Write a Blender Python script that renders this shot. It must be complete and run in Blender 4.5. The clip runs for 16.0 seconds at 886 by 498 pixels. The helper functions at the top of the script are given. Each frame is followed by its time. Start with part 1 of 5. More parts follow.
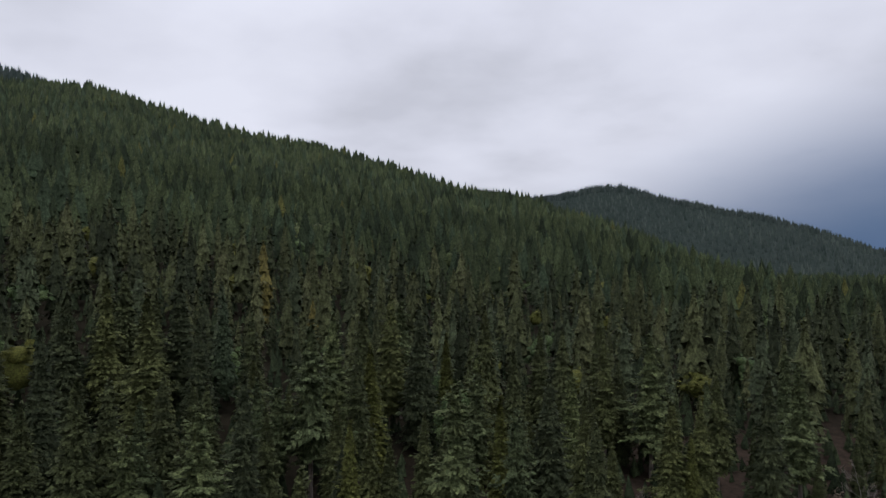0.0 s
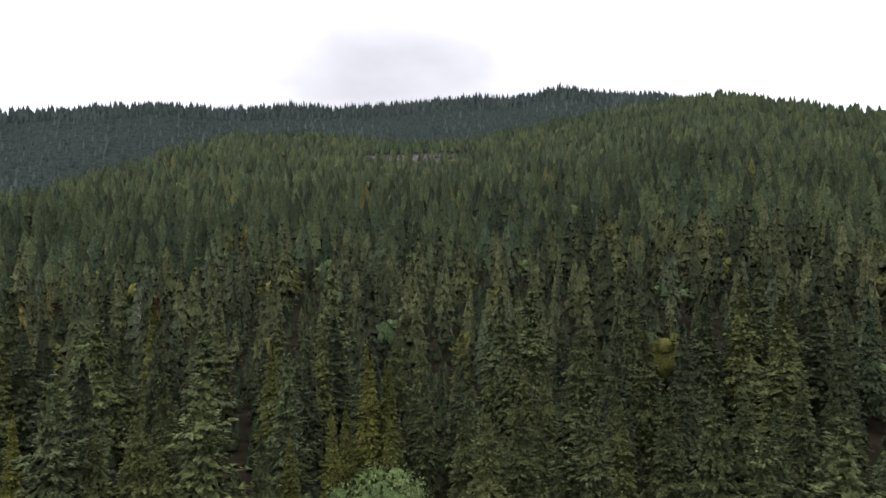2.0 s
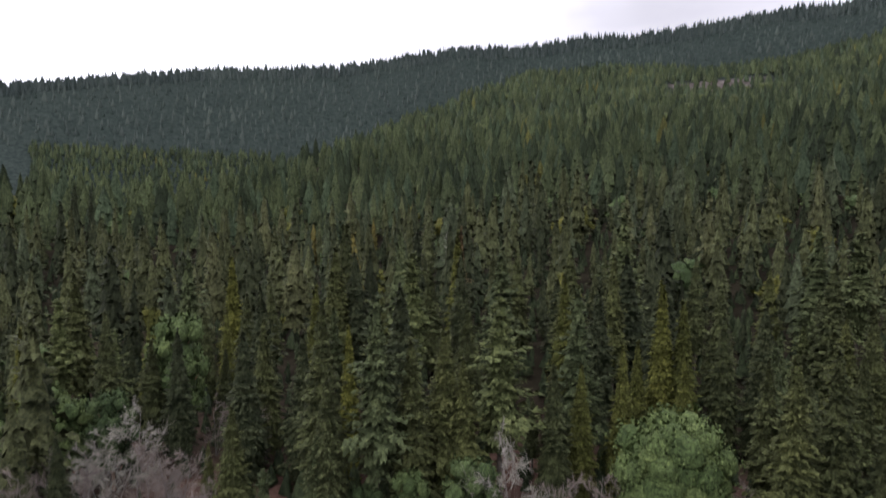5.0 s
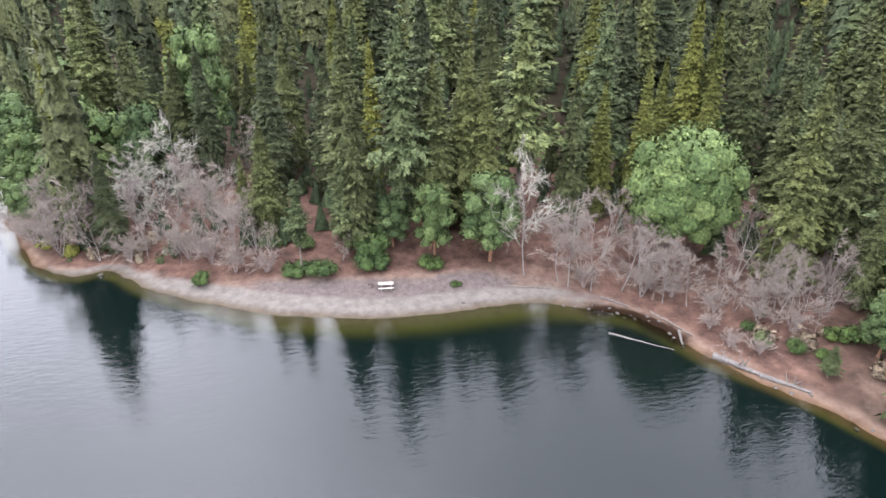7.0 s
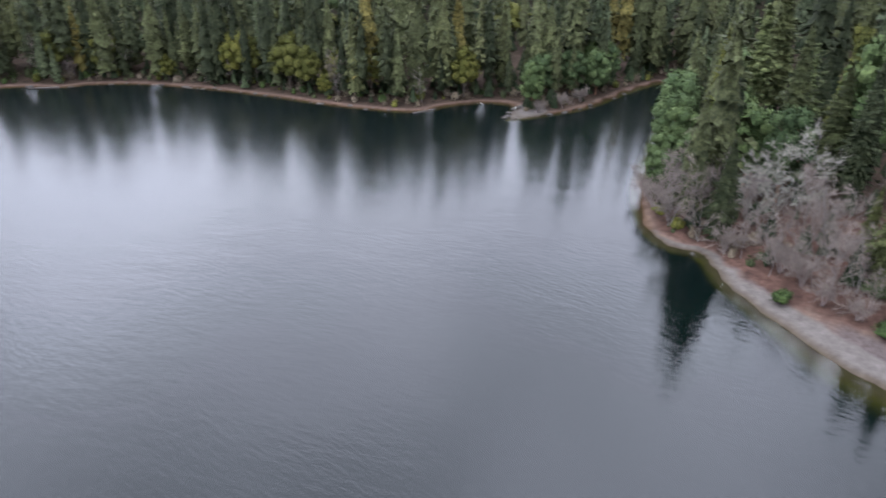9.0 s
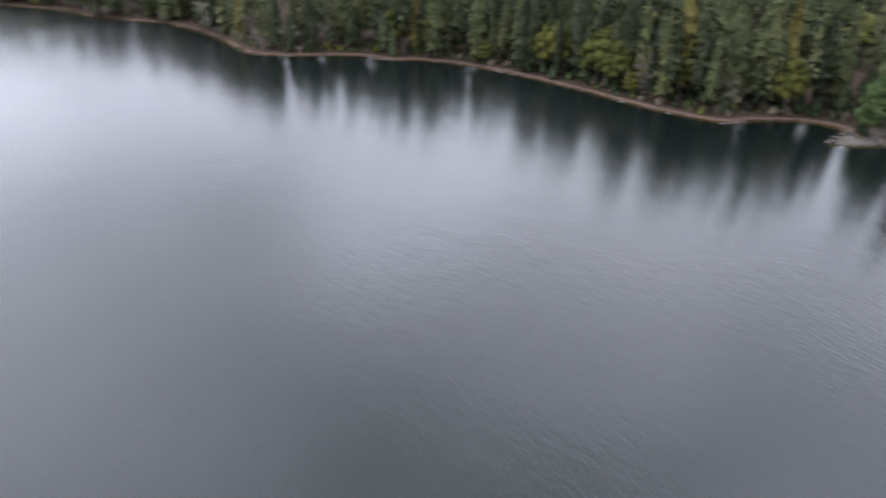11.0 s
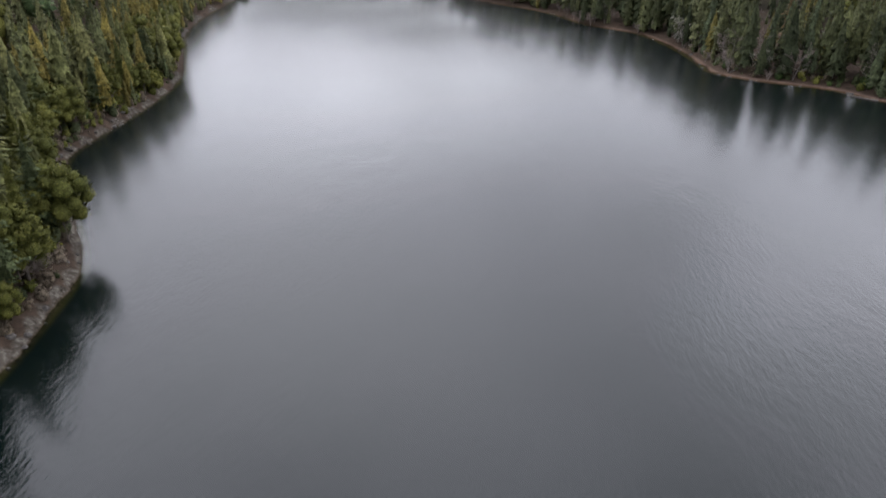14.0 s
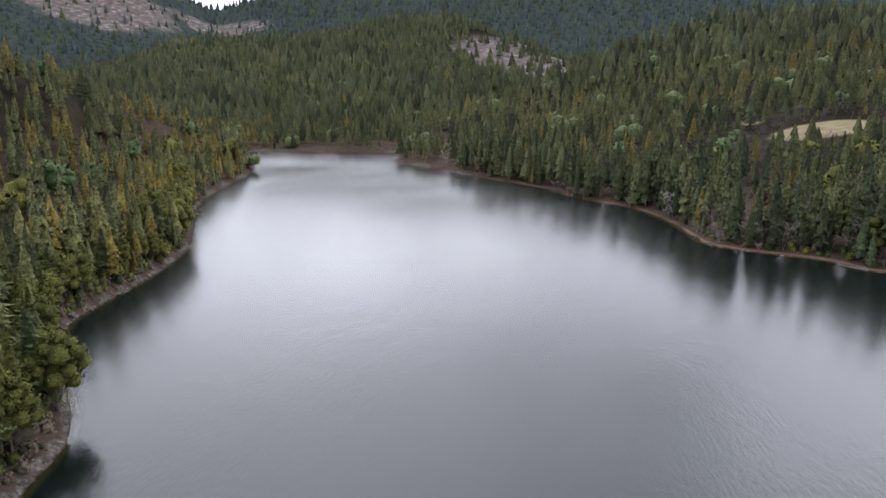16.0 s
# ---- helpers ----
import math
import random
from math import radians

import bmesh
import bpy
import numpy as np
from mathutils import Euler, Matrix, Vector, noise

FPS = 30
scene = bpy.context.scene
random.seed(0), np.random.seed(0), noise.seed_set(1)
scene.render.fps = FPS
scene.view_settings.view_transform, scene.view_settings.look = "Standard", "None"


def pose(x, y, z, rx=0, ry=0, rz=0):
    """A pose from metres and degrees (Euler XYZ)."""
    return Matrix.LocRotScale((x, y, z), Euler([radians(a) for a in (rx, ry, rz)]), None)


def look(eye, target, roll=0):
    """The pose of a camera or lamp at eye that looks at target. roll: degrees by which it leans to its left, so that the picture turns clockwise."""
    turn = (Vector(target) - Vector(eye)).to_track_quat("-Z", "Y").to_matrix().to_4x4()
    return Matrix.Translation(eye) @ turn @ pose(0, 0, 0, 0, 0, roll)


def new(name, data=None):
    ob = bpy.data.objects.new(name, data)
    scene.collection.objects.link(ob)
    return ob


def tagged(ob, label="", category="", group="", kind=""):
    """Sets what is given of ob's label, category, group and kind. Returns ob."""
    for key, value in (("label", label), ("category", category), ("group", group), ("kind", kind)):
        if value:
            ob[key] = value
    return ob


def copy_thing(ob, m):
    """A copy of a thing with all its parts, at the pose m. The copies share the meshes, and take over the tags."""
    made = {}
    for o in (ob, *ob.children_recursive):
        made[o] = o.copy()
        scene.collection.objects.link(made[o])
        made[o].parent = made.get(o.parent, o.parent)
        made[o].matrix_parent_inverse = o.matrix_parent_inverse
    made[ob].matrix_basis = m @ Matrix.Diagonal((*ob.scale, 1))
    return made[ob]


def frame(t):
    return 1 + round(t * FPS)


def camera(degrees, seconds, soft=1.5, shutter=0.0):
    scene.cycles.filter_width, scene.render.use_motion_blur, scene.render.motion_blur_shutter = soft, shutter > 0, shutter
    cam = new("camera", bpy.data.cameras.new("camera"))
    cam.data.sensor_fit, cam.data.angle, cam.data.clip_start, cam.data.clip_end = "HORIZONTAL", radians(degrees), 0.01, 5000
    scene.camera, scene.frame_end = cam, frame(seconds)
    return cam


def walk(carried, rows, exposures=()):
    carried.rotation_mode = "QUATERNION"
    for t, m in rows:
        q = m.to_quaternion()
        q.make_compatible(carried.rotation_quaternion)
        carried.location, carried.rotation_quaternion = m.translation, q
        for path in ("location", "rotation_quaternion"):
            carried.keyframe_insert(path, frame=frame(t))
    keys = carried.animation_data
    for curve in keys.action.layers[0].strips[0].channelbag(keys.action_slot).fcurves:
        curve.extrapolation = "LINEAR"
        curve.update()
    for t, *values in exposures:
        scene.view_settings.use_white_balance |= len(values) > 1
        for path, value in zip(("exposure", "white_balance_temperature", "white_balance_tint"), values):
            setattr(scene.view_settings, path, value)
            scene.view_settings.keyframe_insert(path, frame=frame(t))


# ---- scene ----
# ---- camera ----
EYE = (0.0, 0.0, 45.0)
TURNS = [  # seconds, yaw, pitch, roll: the craft hovers and only turns
    (0.0, -0.5, 1.5, 0.1), (0.3, 0.7, 1.5, 0.1), (0.4, 2.7, 1.5, 0.1), (0.5, 6.0, 1.55, 0.1), (0.6, 10.8, 1.55, 0.1), (0.8, 21.2, 1.6, 0.1),
    (1.0, 31.4, 1.6, 0.1), (1.2, 41.2, 1.62, 0.1), (1.3, 45.2, 1.63, 0.1), (1.4, 47.7, 1.64, 0.1), (1.5, 48.79, 1.64, 0.1), (1.7, 48.95, 1.64, 0.1),
    (2.0, 49.06, 1.63, 0.09), (2.2, 49.8, 1.6, 0.1), (2.5, 54.35, 1.58, 0.1), (3.0, 61.76, 1.58, 0.0), (3.2, 64.3, 1.54, -0.1),
    (3.6, 68.2, 1.3, -0.1), (4.2, 71.6, 0.4, -0.1), (4.8, 72.9, -2.2, -0.1), (5.3, 73.33, -6.99, -0.1), (5.5, 73.41, -9.86, -0.09),
    (6.0, 73.65, -17.68, -0.1), (6.3, 73.7, -23.2, -0.08), (6.5, 73.73, -25.72, -0.06), (6.7, 73.95, -26.9, 0.0), (7.0, 74.94, -27.14, 0.06), (7.5, 80.42, -27.14, 0.08),
    (7.8, 90.3, -27.15, 0.15), (8.0, 97.61, -27.2, 0.15), (8.3, 108.5, -27.2, 0.05), (8.5, 115.3, -27.26, 0.05), (8.8, 123.6, -27.3, 0.0), (9.0, 127.1, -27.35, -0.05),
    (9.2, 128.51, -27.38, -0.08), (9.6, 130.4, -27.45, -0.1), (10.2, 136.5, -27.6, -0.1), (10.8, 147.5, -27.75, -0.12), (11.3, 159.24, -27.87, -0.14), (11.5, 163.2, -27.89, -0.15),
    (12.0, 175.37, -27.95, -0.1), (12.2, 180.2, -27.93, 0.05), (12.5, 185.66, -27.92, 0.17), (12.8, 188.2, -27.94, 0.17), (13.0, 188.8, -27.96, 0.16), (13.5, 189.01, -28.0, 0.16), (13.8, 189.03, -27.7, 0.17),
    (14.0, 189.04, -26.65, 0.18), (14.5, 189.06, -22.79, 0.18), (15.0, 189.06, -18.67, 0.14), (15.5, 189.07, -14.55, 0.12), (15.75, 189.07, -13.1, 0.1), (16.0, 189.07, -12.74, 0.08),
]
cam = camera(65.75, 16.0, soft=1.5, shutter=0.5)
walk(cam, [(t, pose(*EYE, 90 + p, r, y)) for t, y, p, r in TURNS],
     exposures=[  # seconds, stops, kelvin, tint
         (0.0, -1.05, 6500, 10), (0.5, -1.05, 6500, 10), (1.0, -0.65, 6600, 10), (1.5, -0.32, 6850, 11), (2.2, -0.25, 6850, 11), (3.2, -0.4, 6850, 12), (4.6, -0.45, 6800, 14), (5.3, 0.3, 6700, 16),
         (5.5, 1.0, 6700, 16), (5.7, 1.3, 6700, 16), (6.0, 1.56, 6700, 15), (6.2, 1.6, 6680, 14), (6.5, 1.57, 6600, 13), (7.0, 1.42, 6500, 12), (7.5, 1.2, 6350, 12), (8.0, 0.95, 6250, 12),
         (8.5, 0.78, 6150, 12), (9.2, 0.48, 6120, 12), (11.3, 0.28, 6350, 10), (12.0, 0.16, 6500, 10), (12.5, -0.06, 6650, 10), (13.2, -0.1, 6650, 10), (14.5, -0.1, 6600, 10), (16.0, 0.1, 6530, 10)])

# ---- sky and light ----
SUN_AZ, SUN_UP = radians(150.0), radians(66.0)


def make_sky():
    world = bpy.data.worlds.new("overcast_sky")
    scene.world = world
    world.use_nodes = True
    nt = world.node_tree
    nt.nodes.clear()
    N, L = nt.nodes.new, nt.links.new
    out, bg = N("ShaderNodeOutputWorld"), N("ShaderNodeBackground")
    sky = N("ShaderNodeTexSky")
    sky.sky_type, sky.sun_disc = "NISHITA", False
    sky.sun_elevation, sky.sun_rotation = SUN_UP, SUN_AZ
    dim = N("ShaderNodeVectorMath"); dim.operation = "SCALE"; dim.inputs["Scale"].default_value = 0.10
    L(sky.outputs[0], dim.inputs[0])
    co = N("ShaderNodeTexCoord")
    sep = N("ShaderNodeSeparateXYZ")
    L(co.outputs["Generated"], sep.inputs[0])
    # cloud sheet: the direction is laid onto a flat layer overhead
    up = N("ShaderNodeMath"); up.operation = "MAXIMUM"; up.inputs[1].default_value = 0.06
    L(sep.outputs["Z"], up.inputs[0])
    add = N("ShaderNodeMath"); add.inputs[1].default_value = 0.22
    L(up.outputs[0], add.inputs[0])
    div = N("ShaderNodeVectorMath"); div.operation = "DIVIDE"
    comb = N("ShaderNodeCombineXYZ")
    for k in range(3):
        L(add.outputs[0], comb.inputs[k])
    L(co.outputs["Generated"], div.inputs[0]); L(comb.outputs[0], div.inputs[1])
    big = N("ShaderNodeTexNoise"); big.inputs["Scale"].default_value = 1.25; big.inputs["Detail"].default_value = 5; big.inputs["Roughness"].default_value = 0.5
    L(div.outputs[0], big.inputs["Vector"])
    ramp = N("ShaderNodeValToRGB")
    e = ramp.color_ramp.elements
    e[0].position, e[0].color = 0.34, (0.56, 0.58, 0.665, 1)
    e[1].position, e[1].color = 0.50, (0.94, 0.965, 1.11, 1)
    e.new(0.66).color = (1.2, 1.23, 1.39, 1)
    L(big.outputs["Fac"], ramp.inputs[0])
    zen = N("ShaderNodeMapRange")
    zen.inputs["From Min"].default_value, zen.inputs["From Max"].default_value = 0.30, 1.0
    zen.inputs["To Min"].default_value, zen.inputs["To Max"].default_value = 2.85, 4.6
    L(sep.outputs["Z"], zen.inputs["Value"])
    # the cloud is thicker in the north
    side = N("ShaderNodeVectorMath"); side.operation = "DOT_PRODUCT"; side.inputs[1].default_value = (-0.30, 0.95, 0.0)
    L(co.outputs["Generated"], side.inputs[0])
    thin = N("ShaderNodeMapRange"); thin.interpolation_type = "SMOOTHSTEP"
    thin.inputs["From Min"].default_value, thin.inputs["From Max"].default_value = 0.1, 0.6
    thin.inputs["To Min"].default_value, thin.inputs["To Max"].default_value = 1.0, 0.56
    L(side.outputs["Value"], thin.inputs["Value"])
    both = N("ShaderNodeMath"); both.operation = "MULTIPLY"
    L(zen.outputs[0], both.inputs[0]); L(thin.outputs[0], both.inputs[1])
    even = N("ShaderNodeMapRange")
    even.inputs["From Min"].default_value, even.inputs["From Max"].default_value = -0.1, 0.5
    even.inputs["To Min"].default_value, even.inputs["To Max"].default_value = 1.0, 0.45
    L(side.outputs["Value"], even.inputs["Value"])
    sheet = N("ShaderNodeMix"); sheet.data_type = "RGBA"
    sheet.inputs[6].default_value = (0.93, 0.955, 1.10, 1)
    L(even.outputs[0], sheet.inputs[0]); L(ramp.outputs[0], sheet.inputs[7])
    mul = N("ShaderNodeVectorMath"); mul.operation = "SCALE"
    L(sheet.outputs[2], mul.inputs[0])
    puff = N("ShaderNodeTexNoise"); puff.inputs["Scale"].default_value = 6.0; puff.inputs["Detail"].default_value = 5
    L(co.outputs["Generated"], puff.inputs["Vector"])

    def cloud_bank(before, bearing, up_angle, squash, size, gain):
        """One cloud in the sheet: its middle's bearing (degrees to the left of north) and height, how flat, how large, how bright."""
        off = N("ShaderNodeVectorMath"); off.operation = "SUBTRACT"
        a, el = radians(bearing), radians(up_angle)
        off.inputs[1].default_value = (-math.sin(a) * math.cos(el), math.cos(a) * math.cos(el), math.sin(el))
        L(co.outputs["Generated"], off.inputs[0])
        flat = N("ShaderNodeVectorMath"); flat.operation = "MULTIPLY"; flat.inputs[1].default_value = (1, 1, squash)
        L(off.outputs[0], flat.inputs[0])
        ln = N("ShaderNodeVectorMath"); ln.operation = "LENGTH"
        L(flat.outputs[0], ln.inputs[0])
        edge = N("ShaderNodeMath"); edge.operation = "MULTIPLY_ADD"; edge.inputs[1].default_value = -0.36
        L(puff.outputs["Fac"], edge.inputs[0]); L(ln.outputs["Value"], edge.inputs[2])
        tone = N("ShaderNodeMapRange"); tone.interpolation_type = "SMOOTHSTEP"
        tone.inputs["From Min"].default_value, tone.inputs["From Max"].default_value = -0.13 * size - 0.04, 0.11 * size - 0.04
        tone.inputs["To Min"].default_value, tone.inputs["To Max"].default_value = gain, 1.0
        L(edge.outputs[0], tone.inputs["Value"])
        after = N("ShaderNodeMath"); after.operation = "MULTIPLY"
        L(before, after.inputs[0]); L(tone.outputs[0], after.inputs[1])
        return after.outputs[0]

    bright = cloud_bank(both.outputs[0], 52, 15.5, 2.6, 1.0, 0.80)
    bright = cloud_bank(bright, 158, 21, 1.2, 1.3, 1.6)
    bright = cloud_bank(bright, 204.5, 14.5, 2.6, 0.7, 1.18)
    bright = cloud_bank(bright, 189, 20, 0.8, 0.8, 1.06)
    L(bright, mul.inputs["Scale"])
    # a slate-blue rain front low in the north-east
    dot = N("ShaderNodeVectorMath"); dot.operation = "DOT_PRODUCT"
    a = radians(-62)
    dot.inputs[1].default_value = (-math.sin(a), math.cos(a), -1.7)
    L(co.outputs["Generated"], dot.inputs[0])
    wob = N("ShaderNodeMath"); wob.operation = "MULTIPLY_ADD"; wob.inputs[1].default_value = 0.16
    L(big.outputs["Fac"], wob.inputs[0]); L(dot.outputs["Value"], wob.inputs[2])
    rain = N("ShaderNodeMapRange"); rain.interpolation_type = "SMOOTHSTEP"
    rain.inputs["From Min"].default_value, rain.inputs["From Max"].default_value = 0.44, 0.90
    L(wob.outputs[0], rain.inputs["Value"])
    front = N("ShaderNodeMix"); front.data_type = "RGBA"
    front.inputs[7].default_value = (0.17, 0.29, 0.55, 1)
    L(rain.outputs[0], front.inputs[0]); L(mul.outputs[0], front.inputs[6])
    mix = N("ShaderNodeMix"); mix.data_type = "RGBA"
    mix.inputs[0].default_value = 0.93
    L(dim.outputs[0], mix.inputs[6]); L(front.outputs[2], mix.inputs[7])
    L(mix.outputs[2], bg.inputs["Color"])
    bg.inputs["Strength"].default_value = 1.0
    L(bg.outputs[0], out.inputs[0])
    sun = bpy.data.lights.new("sun", "SUN")
    sun.energy, sun.angle, sun.color = 0.5, radians(20), (1.0, 0.97, 0.92)
    ob = new("sun", sun)
    ob.matrix_world = look((math.sin(SUN_AZ) * 200, math.cos(SUN_AZ) * 200, 449), (0, 0, 0))


make_sky()


# ---- materials ----
def material(name):
    m = bpy.data.materials.new(name)
    m.use_nodes = True
    nt = m.node_tree
    return m, nt, nt.nodes["Principled BSDF"]


def ramp_node(nt, fac, stops):
    r = nt.nodes.new("ShaderNodeValToRGB")
    e = r.color_ramp.elements
    while len(e) < len(stops):
        e.new(0.5)
    for k, (p, c) in enumerate(stops):
        e[k].position, e[k].color = p, (*c, 1)
    nt.links.new(fac, r.inputs[0])
    return r.outputs[0]


def noise_node(nt, scale, detail=4, rough=0.55, coord="Object", stretch=None):
    co = nt.nodes.new("ShaderNodeTexCoord")
    n = nt.nodes.new("ShaderNodeTexNoise")
    n.inputs["Scale"].default_value, n.inputs["Detail"].default_value, n.inputs["Roughness"].default_value = scale, detail, rough
    src = co.outputs[coord]
    if stretch:
        mp = nt.nodes.new("ShaderNodeMapping")
        mp.inputs["Scale"].default_value = stretch[:3]
        if len(stretch) > 3:
            mp.inputs["Rotation"].default_value = (0, 0, stretch[3])
        nt.links.new(src, mp.inputs["Vector"])
        src = mp.outputs[0]
    nt.links.new(src, n.inputs["Vector"])
    return n.outputs["Fac"]


def mix_rgb(nt, fac, a, b, blend="MIX"):
    m = nt.nodes.new("ShaderNodeMix")
    m.data_type, m.blend_type = "RGBA", blend
    for value, sock in ((fac, m.inputs[0]), (a, m.inputs[6]), (b, m.inputs[7])):
        if isinstance(value, (int, float)):
            sock.default_value = value
        elif isinstance(value, tuple):
            sock.default_value = (*value, 1)
        else:
            nt.links.new(value, sock)
    return m.outputs[2]


def foliage(name, dark, light, grain=0.5, per_object=0.25, gaps=0.0, needle=2.6):
    """Leaves or needles: tone wanders from spray to spray, from clump to clump and from tree to tree.
    gaps: how much of a bough is open between its needles."""
    m, nt, p = material(name)
    geo = nt.nodes.new("ShaderNodeNewGeometry")
    col = ramp_node(nt, geo.outputs["Random Per Island"], [(0.0, dark), (1.0, light)])
    clump = ramp_node(nt, noise_node(nt, grain, 3), [(0.3, (0.72, 0.74, 0.72)), (0.7, (1.25, 1.22, 1.1))])
    col = mix_rgb(nt, 0.8, col, clump, "MULTIPLY")
    info = nt.nodes.new("ShaderNodeObjectInfo")
    col = mix_rgb(nt, per_object * 2, col, ramp_node(nt, info.outputs["Random"], [(0.0, (0.55, 0.6, 0.66)), (0.5, (1.0, 1.0, 1.0)), (1.0, (1.5, 1.4, 1.05))]), "MULTIPLY")
    if needle:
        f = noise_node(nt, needle, 4, 0.75)
        col = mix_rgb(nt, 0.85, col, ramp_node(nt, f, [(0.40, (0.40, 0.42, 0.40)), (0.62, (1.62, 1.60, 1.5))]), "MULTIPLY")
        bump = nt.nodes.new("ShaderNodeBump")
        bump.inputs["Strength"].default_value, bump.inputs["Distance"].default_value = 0.8, 0.35
        nt.links.new(f, bump.inputs["Height"]); nt.links.new(bump.outputs[0], p.inputs["Normal"])
    if gaps:
        cut = nt.nodes.new("ShaderNodeMath"); cut.operation = "GREATER_THAN"
        cut.inputs[1].default_value = gaps
        nt.links.new(f, cut.inputs[0]); nt.links.new(cut.outputs[0], p.inputs["Alpha"])
    nt.links.new(col, p.inputs["Base Color"])
    p.inputs["Roughness"].default_value = 0.75
    p.inputs["Specular IOR Level"].default_value = 0.06
    return m


FIR = foliage("fir_needles", (0.033, 0.039, 0.018), (0.067, 0.077, 0.035))
FIR_DARK = foliage("dark_fir_needles", (0.023, 0.029, 0.016), (0.047, 0.056, 0.030))
FIR_BLUE = foliage("blue_fir_needles", (0.027, 0.038, 0.022), (0.052, 0.070, 0.040))
PINE = foliage("pine_needles", (0.042, 0.054, 0.026), (0.084, 0.102, 0.050))
CEDAR = foliage("cedar_scales", (0.044, 0.049, 0.014), (0.082, 0.088, 0.026))
MADRONE = foliage("madrone_leaves", (0.033, 0.052, 0.023), (0.076, 0.104, 0.046), 0.8, needle=3.0)
OAK = foliage("oak_leaves", (0.048, 0.053, 0.014), (0.096, 0.096, 0.027), 0.6, needle=3.0)
RUST = foliage("dying_needles", (0.070, 0.048, 0.026), (0.115, 0.080, 0.040))
SHRUB = foliage("shrub_leaves", (0.022, 0.036, 0.014), (0.044, 0.066, 0.024), 1.2, needle=3.0)
TWIGGY = foliage("brown_brush", (0.055, 0.044, 0.036), (0.105, 0.088, 0.075), 0.8, gaps=0.46, needle=2.4)

LEAFY = [FIR, FIR_DARK, FIR_BLUE, PINE, CEDAR, MADRONE, OAK, RUST, SHRUB]


def tones(name, table, grain, **more):
    """One needle material for each tree colour of a mixed wood, each nearly even within a tree."""
    return [foliage(name, tuple(0.8 * v for v in c), tuple(1.22 * v for v in c), grain, **more) for c in table]


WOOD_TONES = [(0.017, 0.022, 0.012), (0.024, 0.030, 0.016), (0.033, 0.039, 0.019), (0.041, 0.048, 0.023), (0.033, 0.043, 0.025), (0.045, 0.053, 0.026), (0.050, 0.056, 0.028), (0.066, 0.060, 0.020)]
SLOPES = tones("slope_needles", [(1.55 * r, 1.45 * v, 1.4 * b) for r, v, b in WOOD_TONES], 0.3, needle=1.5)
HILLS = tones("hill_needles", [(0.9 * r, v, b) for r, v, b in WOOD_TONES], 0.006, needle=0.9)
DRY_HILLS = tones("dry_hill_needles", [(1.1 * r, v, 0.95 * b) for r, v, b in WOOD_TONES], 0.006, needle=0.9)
# the blue-grey of distant haze is mixed into these needles
HAZY_FIR = foliage("hazy_far_fir_needles", (0.015, 0.023, 0.023), (0.034, 0.045, 0.045), 0.004, needle=0)


def bark(name, dark, light, scale=3.0):
    m, nt, p = material(name)
    f = noise_node(nt, scale, 5, 0.65, stretch=(1, 1, 0.18))
    col = ramp_node(nt, f, [(0.3, dark), (0.7, light)])
    blot = ramp_node(nt, noise_node(nt, 0.6, 3), [(0.35, (0.75, 0.75, 0.75)), (0.7, (1.2, 1.2, 1.15))])
    nt.links.new(mix_rgb(nt, 0.8, col, blot, "MULTIPLY"), p.inputs["Base Color"])
    bump = nt.nodes.new("ShaderNodeBump")
    bump.inputs["Strength"].default_value, bump.inputs["Distance"].default_value = 0.6, 0.05
    nt.links.new(f, bump.inputs["Height"]); nt.links.new(bump.outputs[0], p.inputs["Normal"])
    p.inputs["Roughness"].default_value = 0.9
    return m


BARK = bark("fir_bark", (0.045, 0.036, 0.030), (0.13, 0.105, 0.085))
BARK_RED = bark("madrone_bark", (0.10, 0.045, 0.025), (0.22, 0.11, 0.06))
BARK_GREY = bark("alder_bark", (0.085, 0.074, 0.066), (0.19, 0.170, 0.155))
BARK_PALE = bark("lichen_bark", (0.15, 0.138, 0.115), (0.28, 0.262, 0.222))
BARK_BROWN = bark("bare_twig_bark", (0.12, 0.09, 0.08), (0.25, 0.20, 0.185))
DRIFT = bark("driftwood", (0.04, 0.034, 0.030), (0.105, 0.094, 0.085), 6.0)
PLANK = bark("weathered_plank", (0.18, 0.165, 0.15), (0.27, 0.25, 0.23), 8.0)
IRON = bark("rusty_iron", (0.035, 0.03, 0.028), (0.09, 0.06, 0.05), 9.0)
LIMB = bark("bare_twigs", (0.100, 0.079, 0.066), (0.190, 0.156, 0.134))

GREY_TWIGS = bark("grey_twigs", (0.055, 0.046, 0.042), (0.115, 0.10, 0.092))
BROWN_TWIGS = bark("brown_twigs", (0.045, 0.034, 0.028), (0.09, 0.07, 0.06))


def rock_material():
    m, nt, p = material("shore_rock")
    f = noise_node(nt, 1.3, 8, 0.65)
    col = ramp_node(nt, f, [(0.3, (0.022, 0.019, 0.016)), (0.55, (0.055, 0.048, 0.041)), (0.75, (0.11, 0.098, 0.085))])
    nt.links.new(col, p.inputs["Base Color"])
    bump = nt.nodes.new("ShaderNodeBump"); bump.inputs["Distance"].default_value = 0.15
    nt.links.new(f, bump.inputs["Height"]); nt.links.new(bump.outputs[0], p.inputs["Normal"])
    p.inputs["Roughness"].default_value = 0.9
    return m


ROCK = rock_material()


